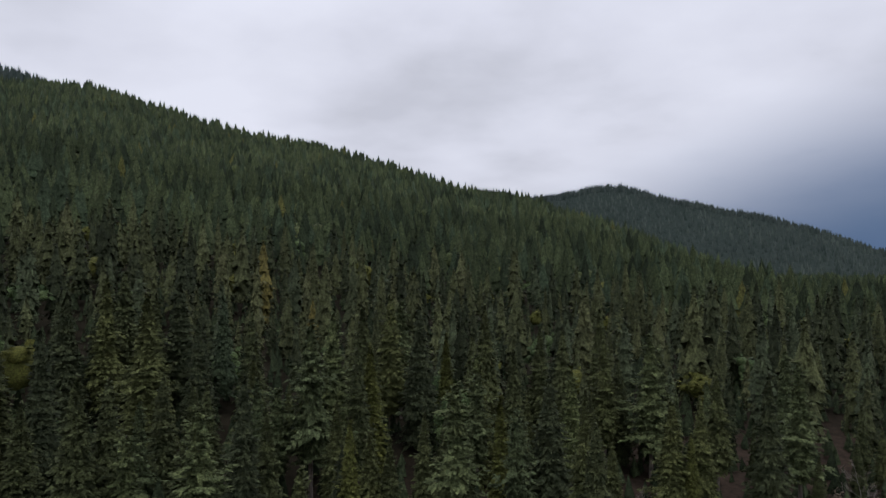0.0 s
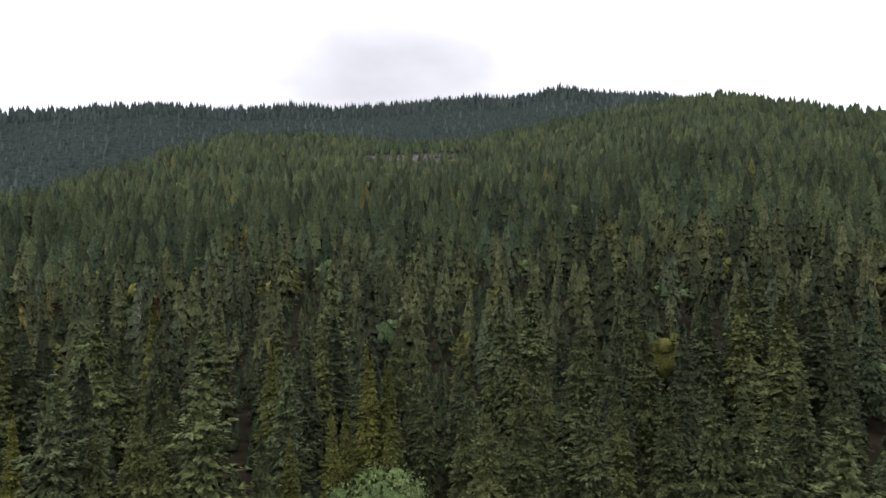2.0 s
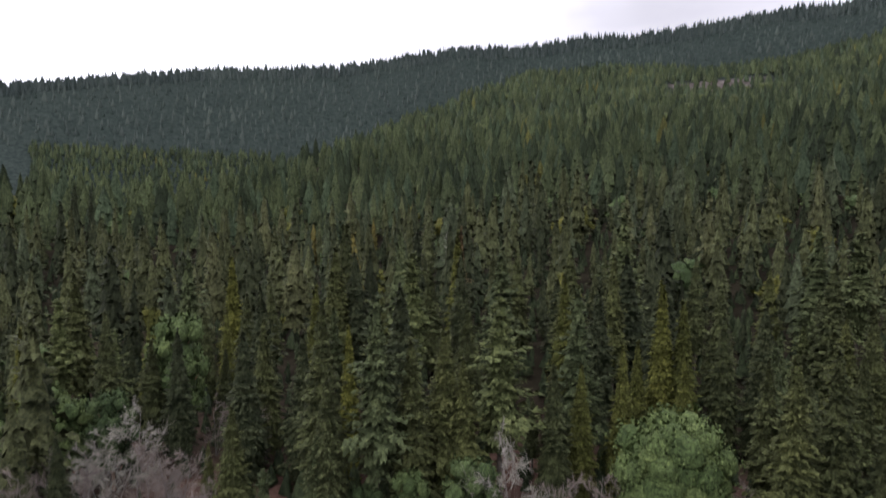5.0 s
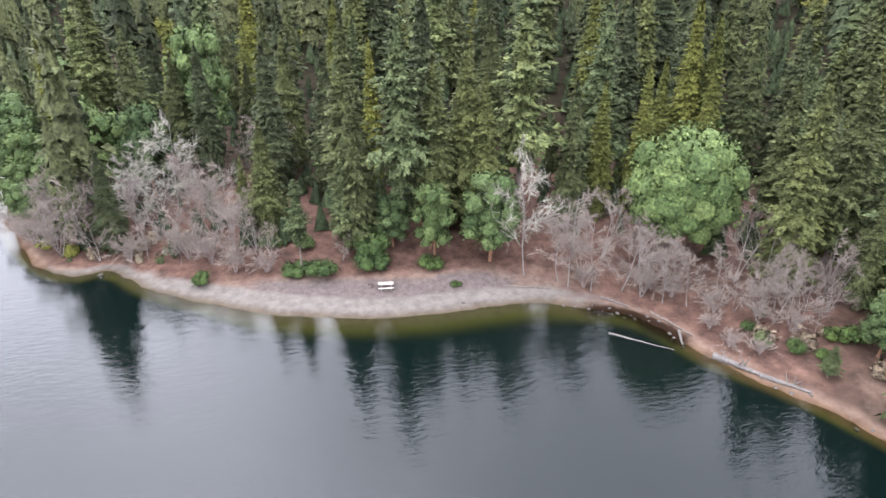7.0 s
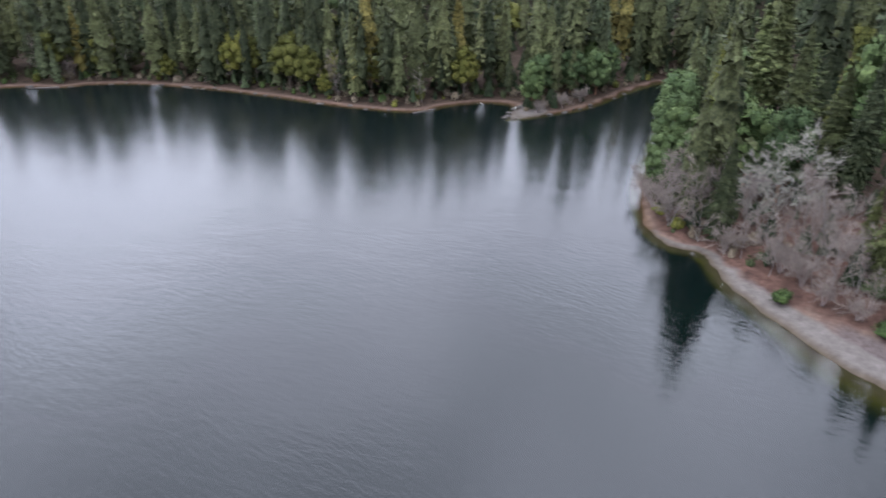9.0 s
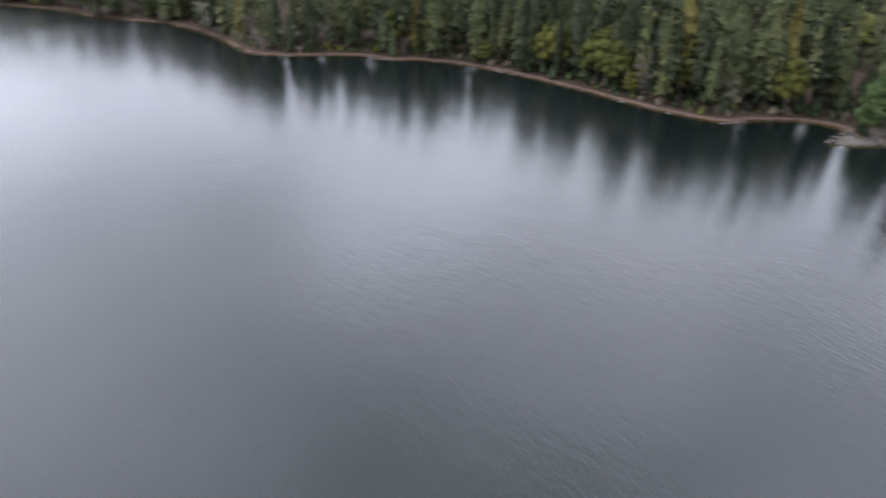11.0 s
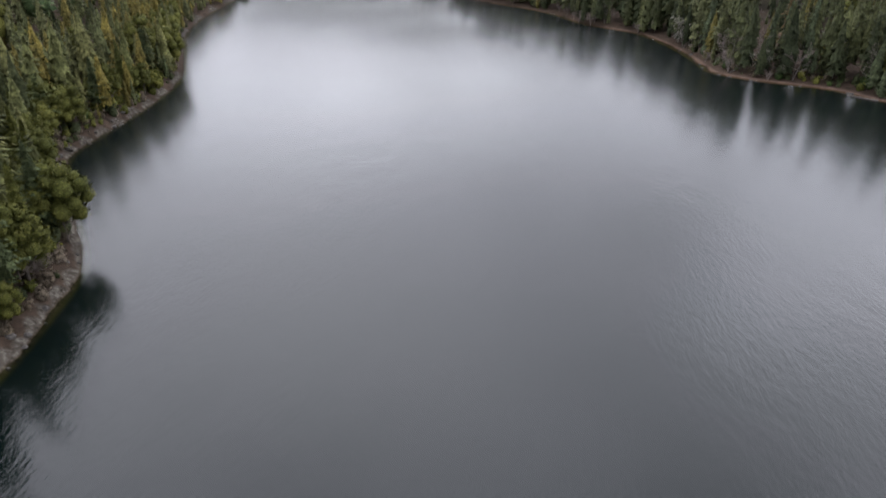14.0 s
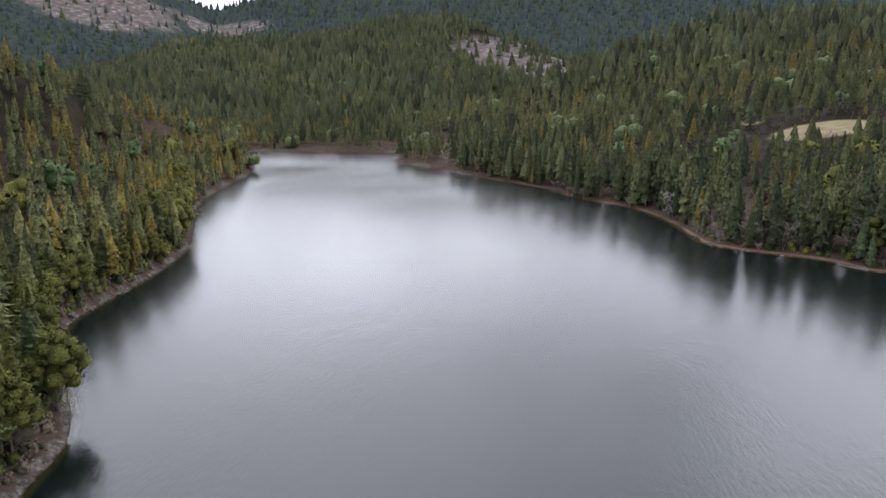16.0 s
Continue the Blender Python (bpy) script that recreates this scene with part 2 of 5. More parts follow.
def ground_material():
    """Needle litter, beach sand, meadow grass, bare rock and lake bed, by the masks that the plan lays down."""
    m, nt, p = material("forest_floor_and_shore")
    L = nt.links.new

    def mask(name):
        a = nt.nodes.new("ShaderNodeAttribute"); a.attribute_name = name
        return a.outputs["Fac"]

    def soft(value, lo, hi, wobble=0.0, scale=0.4):
        if wobble:
            w = nt.nodes.new("ShaderNodeMath"); w.operation = "MULTIPLY_ADD"
            w.inputs[1].default_value = wobble
            sub = nt.nodes.new("ShaderNodeMath"); sub.operation = "SUBTRACT"; sub.inputs[1].default_value = 0.5
            L(noise_node(nt, scale, 5), sub.inputs[0]); L(sub.outputs[0], w.inputs[0]); L(value, w.inputs[2])
            value = w.outputs[0]
        r = nt.nodes.new("ShaderNodeMapRange"); r.interpolation_type = "SMOOTHSTEP"
        r.inputs["From Min"].default_value, r.inputs["From Max"].default_value = lo, hi
        L(value, r.inputs["Value"])
        return r.outputs[0]

    litter = ramp_node(nt, noise_node(nt, 0.55, 8, 0.7), [(0.30, (0.022, 0.015, 0.012)), (0.5, (0.058, 0.034, 0.026)), (0.72, (0.105, 0.062, 0.046))])
    # inland floor is painted darker for the shade under the trees
    shaded_floor = ramp_node(nt, noise_node(nt, 0.11, 4, 0.7), [(0.38, (0.008, 0.007, 0.004)), (0.62, (0.019, 0.016, 0.010))])
    # far treetops seen as ground: the ridge haze is painted into this colour too
    hazy_canopy = ramp_node(nt, noise_node(nt, 0.10, 4, 0.7), [(0.38, (0.010, 0.016, 0.014)), (0.62, (0.028, 0.037, 0.031))])
    sand = ramp_node(nt, noise_node(nt, 0.9, 8, 0.65), [(0.3, (0.066, 0.058, 0.051)), (0.55, (0.092, 0.082, 0.073)), (0.75, (0.114, 0.103, 0.093))])
    straw = ramp_node(nt, noise_node(nt, 0.7, 8, 0.7), [(0.3, (0.066, 0.044, 0.034)), (0.7, (0.125, 0.088, 0.066))])
    grass = ramp_node(nt, noise_node(nt, 0.12, 7), [(0.3, (0.09, 0.074, 0.040)), (0.7, (0.15, 0.128, 0.077))])
    bald = ramp_node(nt, noise_node(nt, 0.06, 9, 0.7), [(0.35, (0.035, 0.028, 0.022)), (0.55, (0.078, 0.066, 0.060)), (0.78, (0.22, 0.21, 0.21))])
    shore = mask("shore")
    duff = ramp_node(nt, noise_node(nt, 0.5, 8, 0.7), [(0.3, (0.016, 0.013, 0.010)), (0.7, (0.062, 0.043, 0.031))])
    litter = mix_rgb(nt, soft(mask("open"), 0.2, 0.6, 0.3, 0.1), duff, litter)
    col = mix_rgb(nt, soft(shore, 26, 70, 14, 0.05), litter, shaded_floor)
    col = mix_rgb(nt, soft(shore, 900, 1300), col, hazy_canopy)
    col = mix_rgb(nt, soft(mask("beach"), 0.25, 0.75, 0.9, 0.35), col, straw)
    soil = ramp_node(nt, noise_node(nt, 1.4, 8, 0.7), [(0.3, (0.042, 0.034, 0.031)), (0.7, (0.088, 0.072, 0.066))])
    col = mix_rgb(nt, soft(mask("beach"), 0.50, 0.90, 0.7, 0.22), col, soil)
    col = mix_rgb(nt, soft(shore, 2.8, 1.2, 1.6, 0.5), col, straw)
    col = mix_rgb(nt, soft(mask("steep"), 0.3, 0.7, 0.4, 0.4), col, duff)
    ledge = ramp_node(nt, noise_node(nt, 1.1, 9, 0.72), [(0.36, (0.020, 0.017, 0.013)), (0.52, (0.060, 0.052, 0.042)), (0.70, (0.15, 0.14, 0.12))])
    col = mix_rgb(nt, soft(mask("rocky"), 0.3, 0.6, 0.5, 0.5), col, ledge)
    col = mix_rgb(nt, soft(mask("sandy"), 0.3, 0.7, 0.5, 0.5), col, sand)
    # undercut bank: wet soil and the shadow on it, painted as one dark strip
    col = mix_rgb(nt, soft(mask("wet_bank_shade"), 0.25, 0.6, 0.4, 0.8), col, (0.018, 0.011, 0.008))
    col = mix_rgb(nt, soft(mask("meadow"), 0.4, 0.6, 0.3, 0.03), col, grass)
    col = mix_rgb(nt, soft(mask("bald"), 0.4, 0.65, 0.8, 0.02), col, bald)
    # lake bed: sand to brown-green to near-black, painting in light lost with depth
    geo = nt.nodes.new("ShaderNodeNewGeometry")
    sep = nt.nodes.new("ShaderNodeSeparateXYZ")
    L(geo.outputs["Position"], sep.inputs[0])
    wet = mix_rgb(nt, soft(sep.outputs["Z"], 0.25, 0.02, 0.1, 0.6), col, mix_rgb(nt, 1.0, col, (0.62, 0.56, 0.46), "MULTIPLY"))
    bed_green = mix_rgb(nt, soft(sep.outputs["Z"], -0.10, -0.55, 0.4, 0.25), wet, (0.060, 0.056, 0.017))
    deep = mix_rgb(nt, soft(sep.outputs["Z"], -0.5, -1.5, 0.5, 0.2), bed_green, (0.005, 0.009, 0.008))
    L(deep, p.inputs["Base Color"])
    p.inputs["Roughness"].default_value = 0.95
    p.inputs["Specular IOR Level"].default_value = 0.03
    bump = nt.nodes.new("ShaderNodeBump"); bump.inputs["Distance"].default_value = 0.12; bump.inputs["Strength"].default_value = 0.7
    L(noise_node(nt, 2.2, 8, 0.7), bump.inputs["Height"]); L(bump.outputs[0], p.inputs["Normal"])
    return m


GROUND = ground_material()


def water_material():
    m = bpy.data.materials.new("lake_water")
    m.use_nodes = True
    nt = m.node_tree
    nt.nodes.clear()
    N, L = nt.nodes.new, nt.links.new
    out = N("ShaderNodeOutputMaterial")
    body = N("ShaderNodeBsdfTransparent"); body.inputs[0].default_value = (0.80, 0.84, 0.66, 1)
    murk = N("ShaderNodeBsdfDiffuse"); murk.inputs[0].default_value = (0.0012, 0.0032, 0.0028, 1)
    under = N("ShaderNodeMixShader")
    off = N("ShaderNodeAttribute"); off.attribute_name = "offshore"
    deep = N("ShaderNodeMapRange"); deep.interpolation_type = "SMOOTHSTEP"
    deep.inputs["From Min"].default_value, deep.inputs["From Max"].default_value = 0.1, 1.35
    deep.inputs["To Min"].default_value, deep.inputs["To Max"].default_value = 0.05, 0.97
    L(off.outputs["Fac"], deep.inputs["Value"]); L(deep.outputs[0], under.inputs[0])
    L(body.outputs[0], under.inputs[1]); L(murk.outputs[0], under.inputs[2])
    gloss = N("ShaderNodeBsdfGlossy")
    patch = N("ShaderNodeMapRange")
    patch.inputs["From Min"].default_value, patch.inputs["From Max"].default_value = 0.35, 0.65
    patch.inputs["To Min"].default_value, patch.inputs["To Max"].default_value = 0.05, 0.10
    L(noise_node(nt, 0.012, 3), patch.inputs["Value"])
    # the wind ruffles the open lake; the water off the beach lies in the lee
    where = N("ShaderNodeNewGeometry")
    axis = N("ShaderNodeSeparateXYZ")
    L(where.outputs["Position"], axis.inputs[0])
    wind = N("ShaderNodeMapRange"); wind.interpolation_type = "SMOOTHSTEP"
    wind.inputs["From Min"].default_value, wind.inputs["From Max"].default_value = -10.0, -80.0
    wind.inputs["To Min"].default_value, wind.inputs["To Max"].default_value = 0.0, 0.10
    L(axis.outputs["Y"], wind.inputs["Value"])
    rough = N("ShaderNodeMath")
    L(patch.outputs[0], rough.inputs[0]); L(wind.outputs[0], rough.inputs[1]); L(rough.outputs[0], gloss.inputs["Roughness"])
    fres = N("ShaderNodeFresnel"); fres.inputs["IOR"].default_value = 1.44
    bump = N("ShaderNodeBump"); bump.inputs["Strength"].default_value = 0.5; bump.inputs["Distance"].default_value = 0.085
    small = noise_node(nt, 1.8, 3, 0.6, stretch=(1.0, 0.33, 1.0, radians(35)))
    slow = noise_node(nt, 0.22, 2, 0.5, stretch=(1.0, 0.5, 1.0, radians(20)))
    sm = N("ShaderNodeMath"); sm.operation = "MULTIPLY_ADD"; sm.inputs[1].default_value = 1.3
    L(slow, sm.inputs[0]); L(small, sm.inputs[2]); L(sm.outputs[0], bump.inputs["Height"])
    for n in (gloss, fres):
        L(bump.outputs[0], n.inputs["Normal"])
    mix = N("ShaderNodeMixShader")
    L(fres.outputs[0], mix.inputs[0]); L(under.outputs[0], mix.inputs[1]); L(gloss.outputs[0], mix.inputs[2])
    L(mix.outputs[0], out.inputs[0])
    return m


WATER = water_material()

# ---- the lie of the land ----
BEACH_SHORE = [(-36, 52), (-43, 49), (-50, 44.5), (-54, 43), (-57.5, 42.5), (-62, 40), (-65, 34.5), (-67, 32), (-68, 25), (-68, 19), (-68.5, 13), (-70, 7),
               (-72, 1), (-75, -5), (-79, -11), (-83.5, -17.5), (-87, -20), (-90.5, -22.5), (-89, -26), (-89.5, -28.5), (-94, -33), (-107, -40)]
INLET_SHORE = [(-128, -46), (-152, -52), (-178, -56), (-190, -63), (-172, -67), (-160, -68), (-147, -69), (-138, -73), (-127, -78.5), (-130, -81), (-140, -82.5), (-139, -90), (-130, -97)]
WEST_SHORE = [(-120, -98), (-113, -118), (-110, -135), (-105, -155), (-98, -173), (-88, -186), (-81, -187), (-76, -199), (-60, -205), (-46, -214), (-45, -228),
              (-41, -255), (-31, -287), (-11, -302), (-7, -312), (6, -341), (37, -371), (74, -422), (98, -440)]
FAR_SHORE = [(112, -462), (108, -510), (121, -535), (161, -520), (205, -534), (240, -526), (252, -480)]
EAST_SHORE = [(215, -448), (193, -426), (173, -379), (163, -328), (148, -266), (118, -209), (105, -183), (99, -152), (97, -130), (95, -116), (84, -101), (64, -78), (61, -70), (58, -58), (56, -48)]
UNSEEN_SHORE = [(56, -28), (66, 2), (90, 42), (112, 80), (112, 112), (92, 128), (58, 108), (22, 82), (-5, 67), (-22, 58)]


def soften(points, times=2):
    p = np.array(points, float)
    for _ in range(times):
        q = np.roll(p, -1, 0)
        p = np.stack([0.75 * p + 0.25 * q, 0.25 * p + 0.75 * q], 1).reshape(-1, 2)
    return p


LAKE = soften(BEACH_SHORE + INLET_SHORE + WEST_SHORE + FAR_SHORE + EAST_SHORE + UNSEEN_SHORE)


def shore_distance(x, y):
    """Metres from the waterline, positive on land."""
    p, q = LAKE, np.roll(LAKE, -1, 0)
    best = np.full(x.shape, 1e9)
    inside = np.zeros(x.shape, bool)
    for (ax, ay), (bx, by) in zip(p, q):
        dx, dy = bx - ax, by - ay
        t = np.clip(((x - ax) * dx + (y - ay) * dy) / (dx * dx + dy * dy + 1e-9), 0, 1)
        best = np.minimum(best, (x - ax - t * dx) ** 2 + (y - ay - t * dy) ** 2)
        cross = (ay > y) != (by > y)
        if ay != by:
            inside ^= cross & (x < (bx - ax) * (y - ay) / (by - ay) + ax)
    d = np.sqrt(best)
    return np.where(inside, -d, d)


# hills: bearing (degrees to the left of north), angle of the wooded crest above the eye's level, distance of the crest
NEAR_HILLS = [(-75, -7, 420), (-50, -5, 480), (-33, -2.9, 620), (-23.5, 0.1, 800), (-15, 3.4, 950), (-8.8, 5.7, 1080), (-1.5, 7.2, 1180), (8, 9.8, 1300), (18.6, 11.6, 1420), (27, 13.7, 1500),
              (34, 13.3, 1500), (39, 12.2, 1480), (46.8, 11, 1450), (53, 10.7, 1420), (59.5, 11.2, 1400), (65.7, 10.8, 1320), (70.8, 9.4, 1180), (78, 6.6, 900), (83.5, 4.4, 700), (90, 2.1, 520),
              (98, 1.2, 420), (106, 1.1, 420), (120, 2.0, 520), (135, 3.0, 640)]
SOUTH_HILLS = [(150, 4.5, 820), (160, 6.0, 900), (166.8, 5.9, 900), (170.7, 5.0, 880), (174.8, 3.8, 840), (179, 2.2, 780), (183.5, 0.4, 700), (188, -1.1, 620), (191.5, -2.6, 540), (193.5, -4.2, 500),
               (196, -4.6, 700), (203, -4.6, 700), (204.4, -4.3, 450), (206.2, -3.0, 440), (210.2, -1.5, 400), (213.9, 0.2, 370), (217.4, 1.6, 345), (220.7, 2.8, 330), (240, 8, 300), (270, 10, 320), (285, -7, 420)]
BACK_HILLS = [(-75, -1, 3000), (-45, 0.2, 3000), (-33, 1.3, 3100), (-31, 2.0, 3100), (-27.4, 3.4, 3100), (-22.3, 4.7, 3100), (-15, 6.6, 3100), (-12.4, 6.6, 3100), (-8.8, 5.9, 3000), (-5, 5.4, 2900), (5, 5.5, 2800),
              (20, 8, 2700), (27, 12.4, 2600), (31, 14, 2500), (34.3, 14.2, 2450), (39.3, 14.8, 2450), (43.5, 14.2, 2450), (46.8, 14.4, 2450), (52, 13.8, 2400), (57, 13.4, 2400), (61.5, 13.5, 2350)]
WEST_RANGE = [(66.6, 12.9, 2300), (70.8, 12.9, 2250), (75, 12.4, 2200), (82, 11.3, 2200), (90, 10.9, 2150), (95, 10.3, 2100), (105, 8.5, 2000), (120, 7, 1900), (140, 6, 1900), (165, 8, 2100),
              (180, 9, 2300), (190, 8.6, 2300), (200, 8, 2400), (204.5, 7.2, 2500), (206.2, 6.5, 2500), (208, 6.9, 2500), (211, 9, 2500), (225, 9, 2300), (260, 8, 2300), (285, -1, 2600)]
MID_RANGE = [(165, -8, 1200), (176, 2, 1250), (183, 4.6, 1300), (188, 6.2, 1350), (194, 5.8, 1400), (199, 4.4, 1400), (205, 4.2, 1380), (209, 4.0, 1350), (213, 2.6, 1300), (219, 1.0, 1250), (228, -8, 1200)]


def crest(table, bearing):
    t = np.array(table, float)
    return np.interp(bearing, t[:, 0], t[:, 1]), np.interp(bearing, t[:, 0], t[:, 2])


def ripple(x, y, size, seed):
    """Smooth uneven ground from a few crossed waves."""
    rng = np.random.RandomState(seed)
    z = np.zeros_like(x)
    for k in range(6):
        a, ph, s = rng.uniform(0, 6.28), rng.uniform(0, 6.28), size * rng.uniform(0.6, 1.6)
        z += np.sin((x * math.cos(a) + y * math.sin(a)) * 6.28 / s + ph)
    return z / 6


def disc(x, y, cx, cy, rx, ry, turn=0.0):
    """1 in the middle of an oval patch, 0 outside it."""
    c, s = math.cos(radians(turn)), math.sin(radians(turn))
    u, v = ((x - cx) * c + (y - cy) * s) / rx, (-(x - cx) * s + (y - cy) * c) / ry
    return np.clip(1.5 - np.hypot(u, v), 0, 1)


def bed_slope(x, y):
    """The bed shelves gently off the beach and falls away steeply elsewhere."""
    return 0.8 - 0.58 * disc(x, y, -68, 14, 20, 36, -8)


def east_bank(x, y):
    """1 along the steep rocky bank in the south-east, 0 elsewhere."""
    return np.clip((np.minimum(x - 40, -25 - y) + 12) / 12, 0, 1)


def land(x, y):
    """Ground height and distance from the shore."""
    x, y = np.asarray(x, float), np.asarray(y, float)
    s = shore_distance(x, y)
    s = s + 0.5 * ripple(x, y, 9, 3) + 0.25 * ripple(x, y, 3.5, 4)
    r = np.hypot(x, y)
    bearing = (np.degrees(np.arctan2(-x, y)) + 75) % 360 - 75
    sp = np.maximum(s, 0)
    z = np.where(s > 0, 0.10 * np.minimum(sp, 9) + 0.10 * np.maximum(sp - 12, 0).clip(0, 60), np.maximum(bed_slope(x, y) * s, -6.0))
    wood = np.interp(bearing, [140, 160, 197, 206], [18.0, 13.0, 13.0, 11.0])
    e, rc = crest(NEAR_HILLS + SOUTH_HILLS, bearing)
    hc = np.maximum(EYE[2] + rc * np.tan(np.radians(e)) - wood, 3.0)
    t = sp / (sp + np.maximum(rc - r, 0) + 1e-6)
    up = hc * t ** 1.25
    down = hc * np.clip(1 - (r - rc) / (0.5 * rc), 0.0, 1) ** 1.3
    hill = np.where(r < rc, up, down)
    low = np.where(s > 0, np.minimum(z, 2.0 + 0.05 * sp), z)
    z = np.where(s > 0, np.maximum(low, hill + np.minimum(low, 1.2)), z)
    for table, start in ((BACK_HILLS + WEST_RANGE, 0.62), (MID_RANGE, 0.50)):
        e, rc = crest(table, bearing)
        hc = EYE[2] + rc * np.tan(np.radians(e)) - wood
        t = (r / rc - start) / (1 - start)
        h = np.where(r < rc, hc * np.clip(t, 0, 1) ** 1.1, hc * np.clip(1 - (r - rc) / (0.7 * rc), 0.0, 1))
        z = np.where(s > 0, np.maximum(z, h), z)
    ledge = east_bank(x, y) * (1.1 + 0.5 * ripple(x, y, 6, 11) + 0.35 * ripple(x, y, 2.4, 12))
    z = z + np.where(s > 0, ledge * np.clip(sp / 1.1, 0, 1) + 0.22 * east_bank(x, y) * np.clip(sp - 1.1, 0, 9), 0)
    rough = np.clip((sp - 25) / 300, 0, 1)
    z = z + np.where(s > 0, rough * (5 * ripple(x, y, 160, 5) + 9 * ripple(x, y, 420, 6) * np.clip(r / 1500, 0, 1)), 0)
    z = z + np.where(s > 0, np.clip(sp / 8, 0, 1) * 0.25 * ripple(x, y, 7, 8), 0)
    return z, s


def height(x, y):
    return float(land(np.array([x]), np.array([y]))[0][0])


MEADOWS = [(-147, -413, 30, 19, 22), (-116, -455, 14, 6, 20), (-67, -419, 10, 6, 0)]
BALDS = [(-905, 725, 100, 75, -39), (60, -1160, 100, 160, 1), (1230, -1780, 200, 160, 20), (980, -2000, 150, 70, 1)]


def build_ground():
    radii = np.concatenate([[2.0, 20.0], np.arange(34, 230, 1.25), 230 * 1.027 ** np.arange(0, 113)])
    turns = np.radians(np.arange(0, 360, 1.2))
    R, A = np.meshgrid(radii, turns, indexing="ij")
    X, Y = -R * np.sin(A), R * np.cos(A)
    Z, S = land(X, Y)
    nr, na = R.shape
    i = np.arange(nr * na).reshape(nr, na)
    quads = np.stack([i[:-1], i[1:], np.roll(i, -1, 1)[1:], np.roll(i, -1, 1)[:-1]], -1).reshape(-1, 4)
    me = bpy.data.meshes.new("ground")
    me.from_pydata(np.stack([X, Y, Z], -1).reshape(-1, 3).tolist(), [], quads.tolist())
    me.polygons.foreach_set("use_smooth", np.ones(len(quads), bool))
    x, y, s = X.ravel(), Y.ravel(), S.ravel()
    beach = disc(x, y, -72, 12, 12, 24, -8) * np.clip((11 - s) / 5, 0, 1)
    beach = np.maximum(beach, np.clip((3.6 - s) / 2.0, 0, 1) * disc(x, y, -80, -10, 18, 32, 40))
    beach = np.maximum(beach, disc(x, y, -33, 60, 9, 5, 20))
    sandy = np.clip((5.2 - s) / 2.5, 0, 1) * disc(x, y, -74, 8, 22, 34, 12)
    sandy = np.maximum(sandy, np.clip((2.6 - s) / 1.5, 0, 1) * disc(x, y, -86, -16, 18, 18, 0))
    sandy = np.maximum(sandy, disc(x, y, -134, -78, 9, 5, 20))
    masks = {"shore": s, "beach": beach, "sandy": sandy, "open": disc(x, y, -74, 16, 34, 52, -8), "wet_bank_shade": disc(x, y, -60, 39.6, 6.0, 2.4, 38.7) * np.clip((3.0 - s) / 1.2, 0, 1), "steep": east_bank(x, y) * np.clip((9 - s) / 3, 0, 1), "rocky": east_bank(x, y) * np.clip((1.1 - s) / 0.6, 0, 1), "meadow": np.zeros_like(x), "bald": np.zeros_like(x)}
    for m in MEADOWS:
        masks["meadow"] = np.maximum(masks["meadow"], disc(x, y, *m))
    for b in BALDS:
        masks["bald"] = np.maximum(masks["bald"], disc(x, y, *b))
    for k, v in masks.items():
        me.attributes.new(k, "FLOAT", "POINT").data.foreach_set("value", v.astype(np.float32))
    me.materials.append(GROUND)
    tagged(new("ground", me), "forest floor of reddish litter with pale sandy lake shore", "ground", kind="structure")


def build_water():
    """The lake's surface; it knows how far off the shore it is, for the depth of water below."""
    radii = np.concatenate([[0.5, 20.0], np.arange(32, 260, 2.5), 260 * 1.035 ** np.arange(0, 26)])
    turns = np.radians(np.arange(0, 360, 1.5))
    R, A = np.meshgrid(radii, turns, indexing="ij")
    X, Y = -R * np.sin(A), R * np.cos(A)
    s = shore_distance(X, Y)
    nr, na = R.shape
    i = np.arange(nr * na).reshape(nr, na)
    quads = np.stack([i[:-1], i[1:], np.roll(i, -1, 1)[1:], np.roll(i, -1, 1)[:-1]], -1).reshape(-1, 4)
    quads = quads[(s.ravel()[quads] < 12).any(1)]
    used, back = np.unique(quads, return_inverse=True)
    pts = np.stack([X, Y, 0 * X], -1).reshape(-1, 3)[used]
    me = bpy.data.meshes.new("water")
    me.from_pydata(pts.tolist() + [(0, 0, 0)], [], back.reshape(-1, 4).tolist() + [(len(pts), k, (k + 1) % na) for k in range(na)])
    off = np.append((-s * bed_slope(X, Y)).ravel()[used], 40.0)
    me.attributes.new("offshore", "FLOAT", "POINT").data.foreach_set("value", off.astype(np.float32))
    me.materials.append(WATER)
    tagged(new("water", me), "calm grey-green mountain lake with fine ripples", "lake", kind="structure")


build_ground()
build_water()

# ---- tree building ----


class Soup:
    """Gathers triangles."""

    def __init__(self):
        self.v, self.f, self.c, self.n = [], [], [], 0

    def add(self, verts, faces, centre=None):
        """centre: the middle of the lobe that the leaves belong to; without it they belong to the tree's axis."""
        verts, faces = np.asarray(verts, float).reshape(-1, 3), np.asarray(faces, int).reshape(-1, 3)
        self.v.append(verts); self.f.append(faces + self.n); self.n += len(verts)
        mid = verts * [0, 0, 0.86] if centre is None else np.broadcast_to(np.asarray(centre, float), verts.shape)
        self.c.append(mid)

    def arrays(self):
        return np.concatenate(self.v), np.concatenate(self.f)

    def shape(self):
        return (*self.arrays(), np.concatenate(self.c))


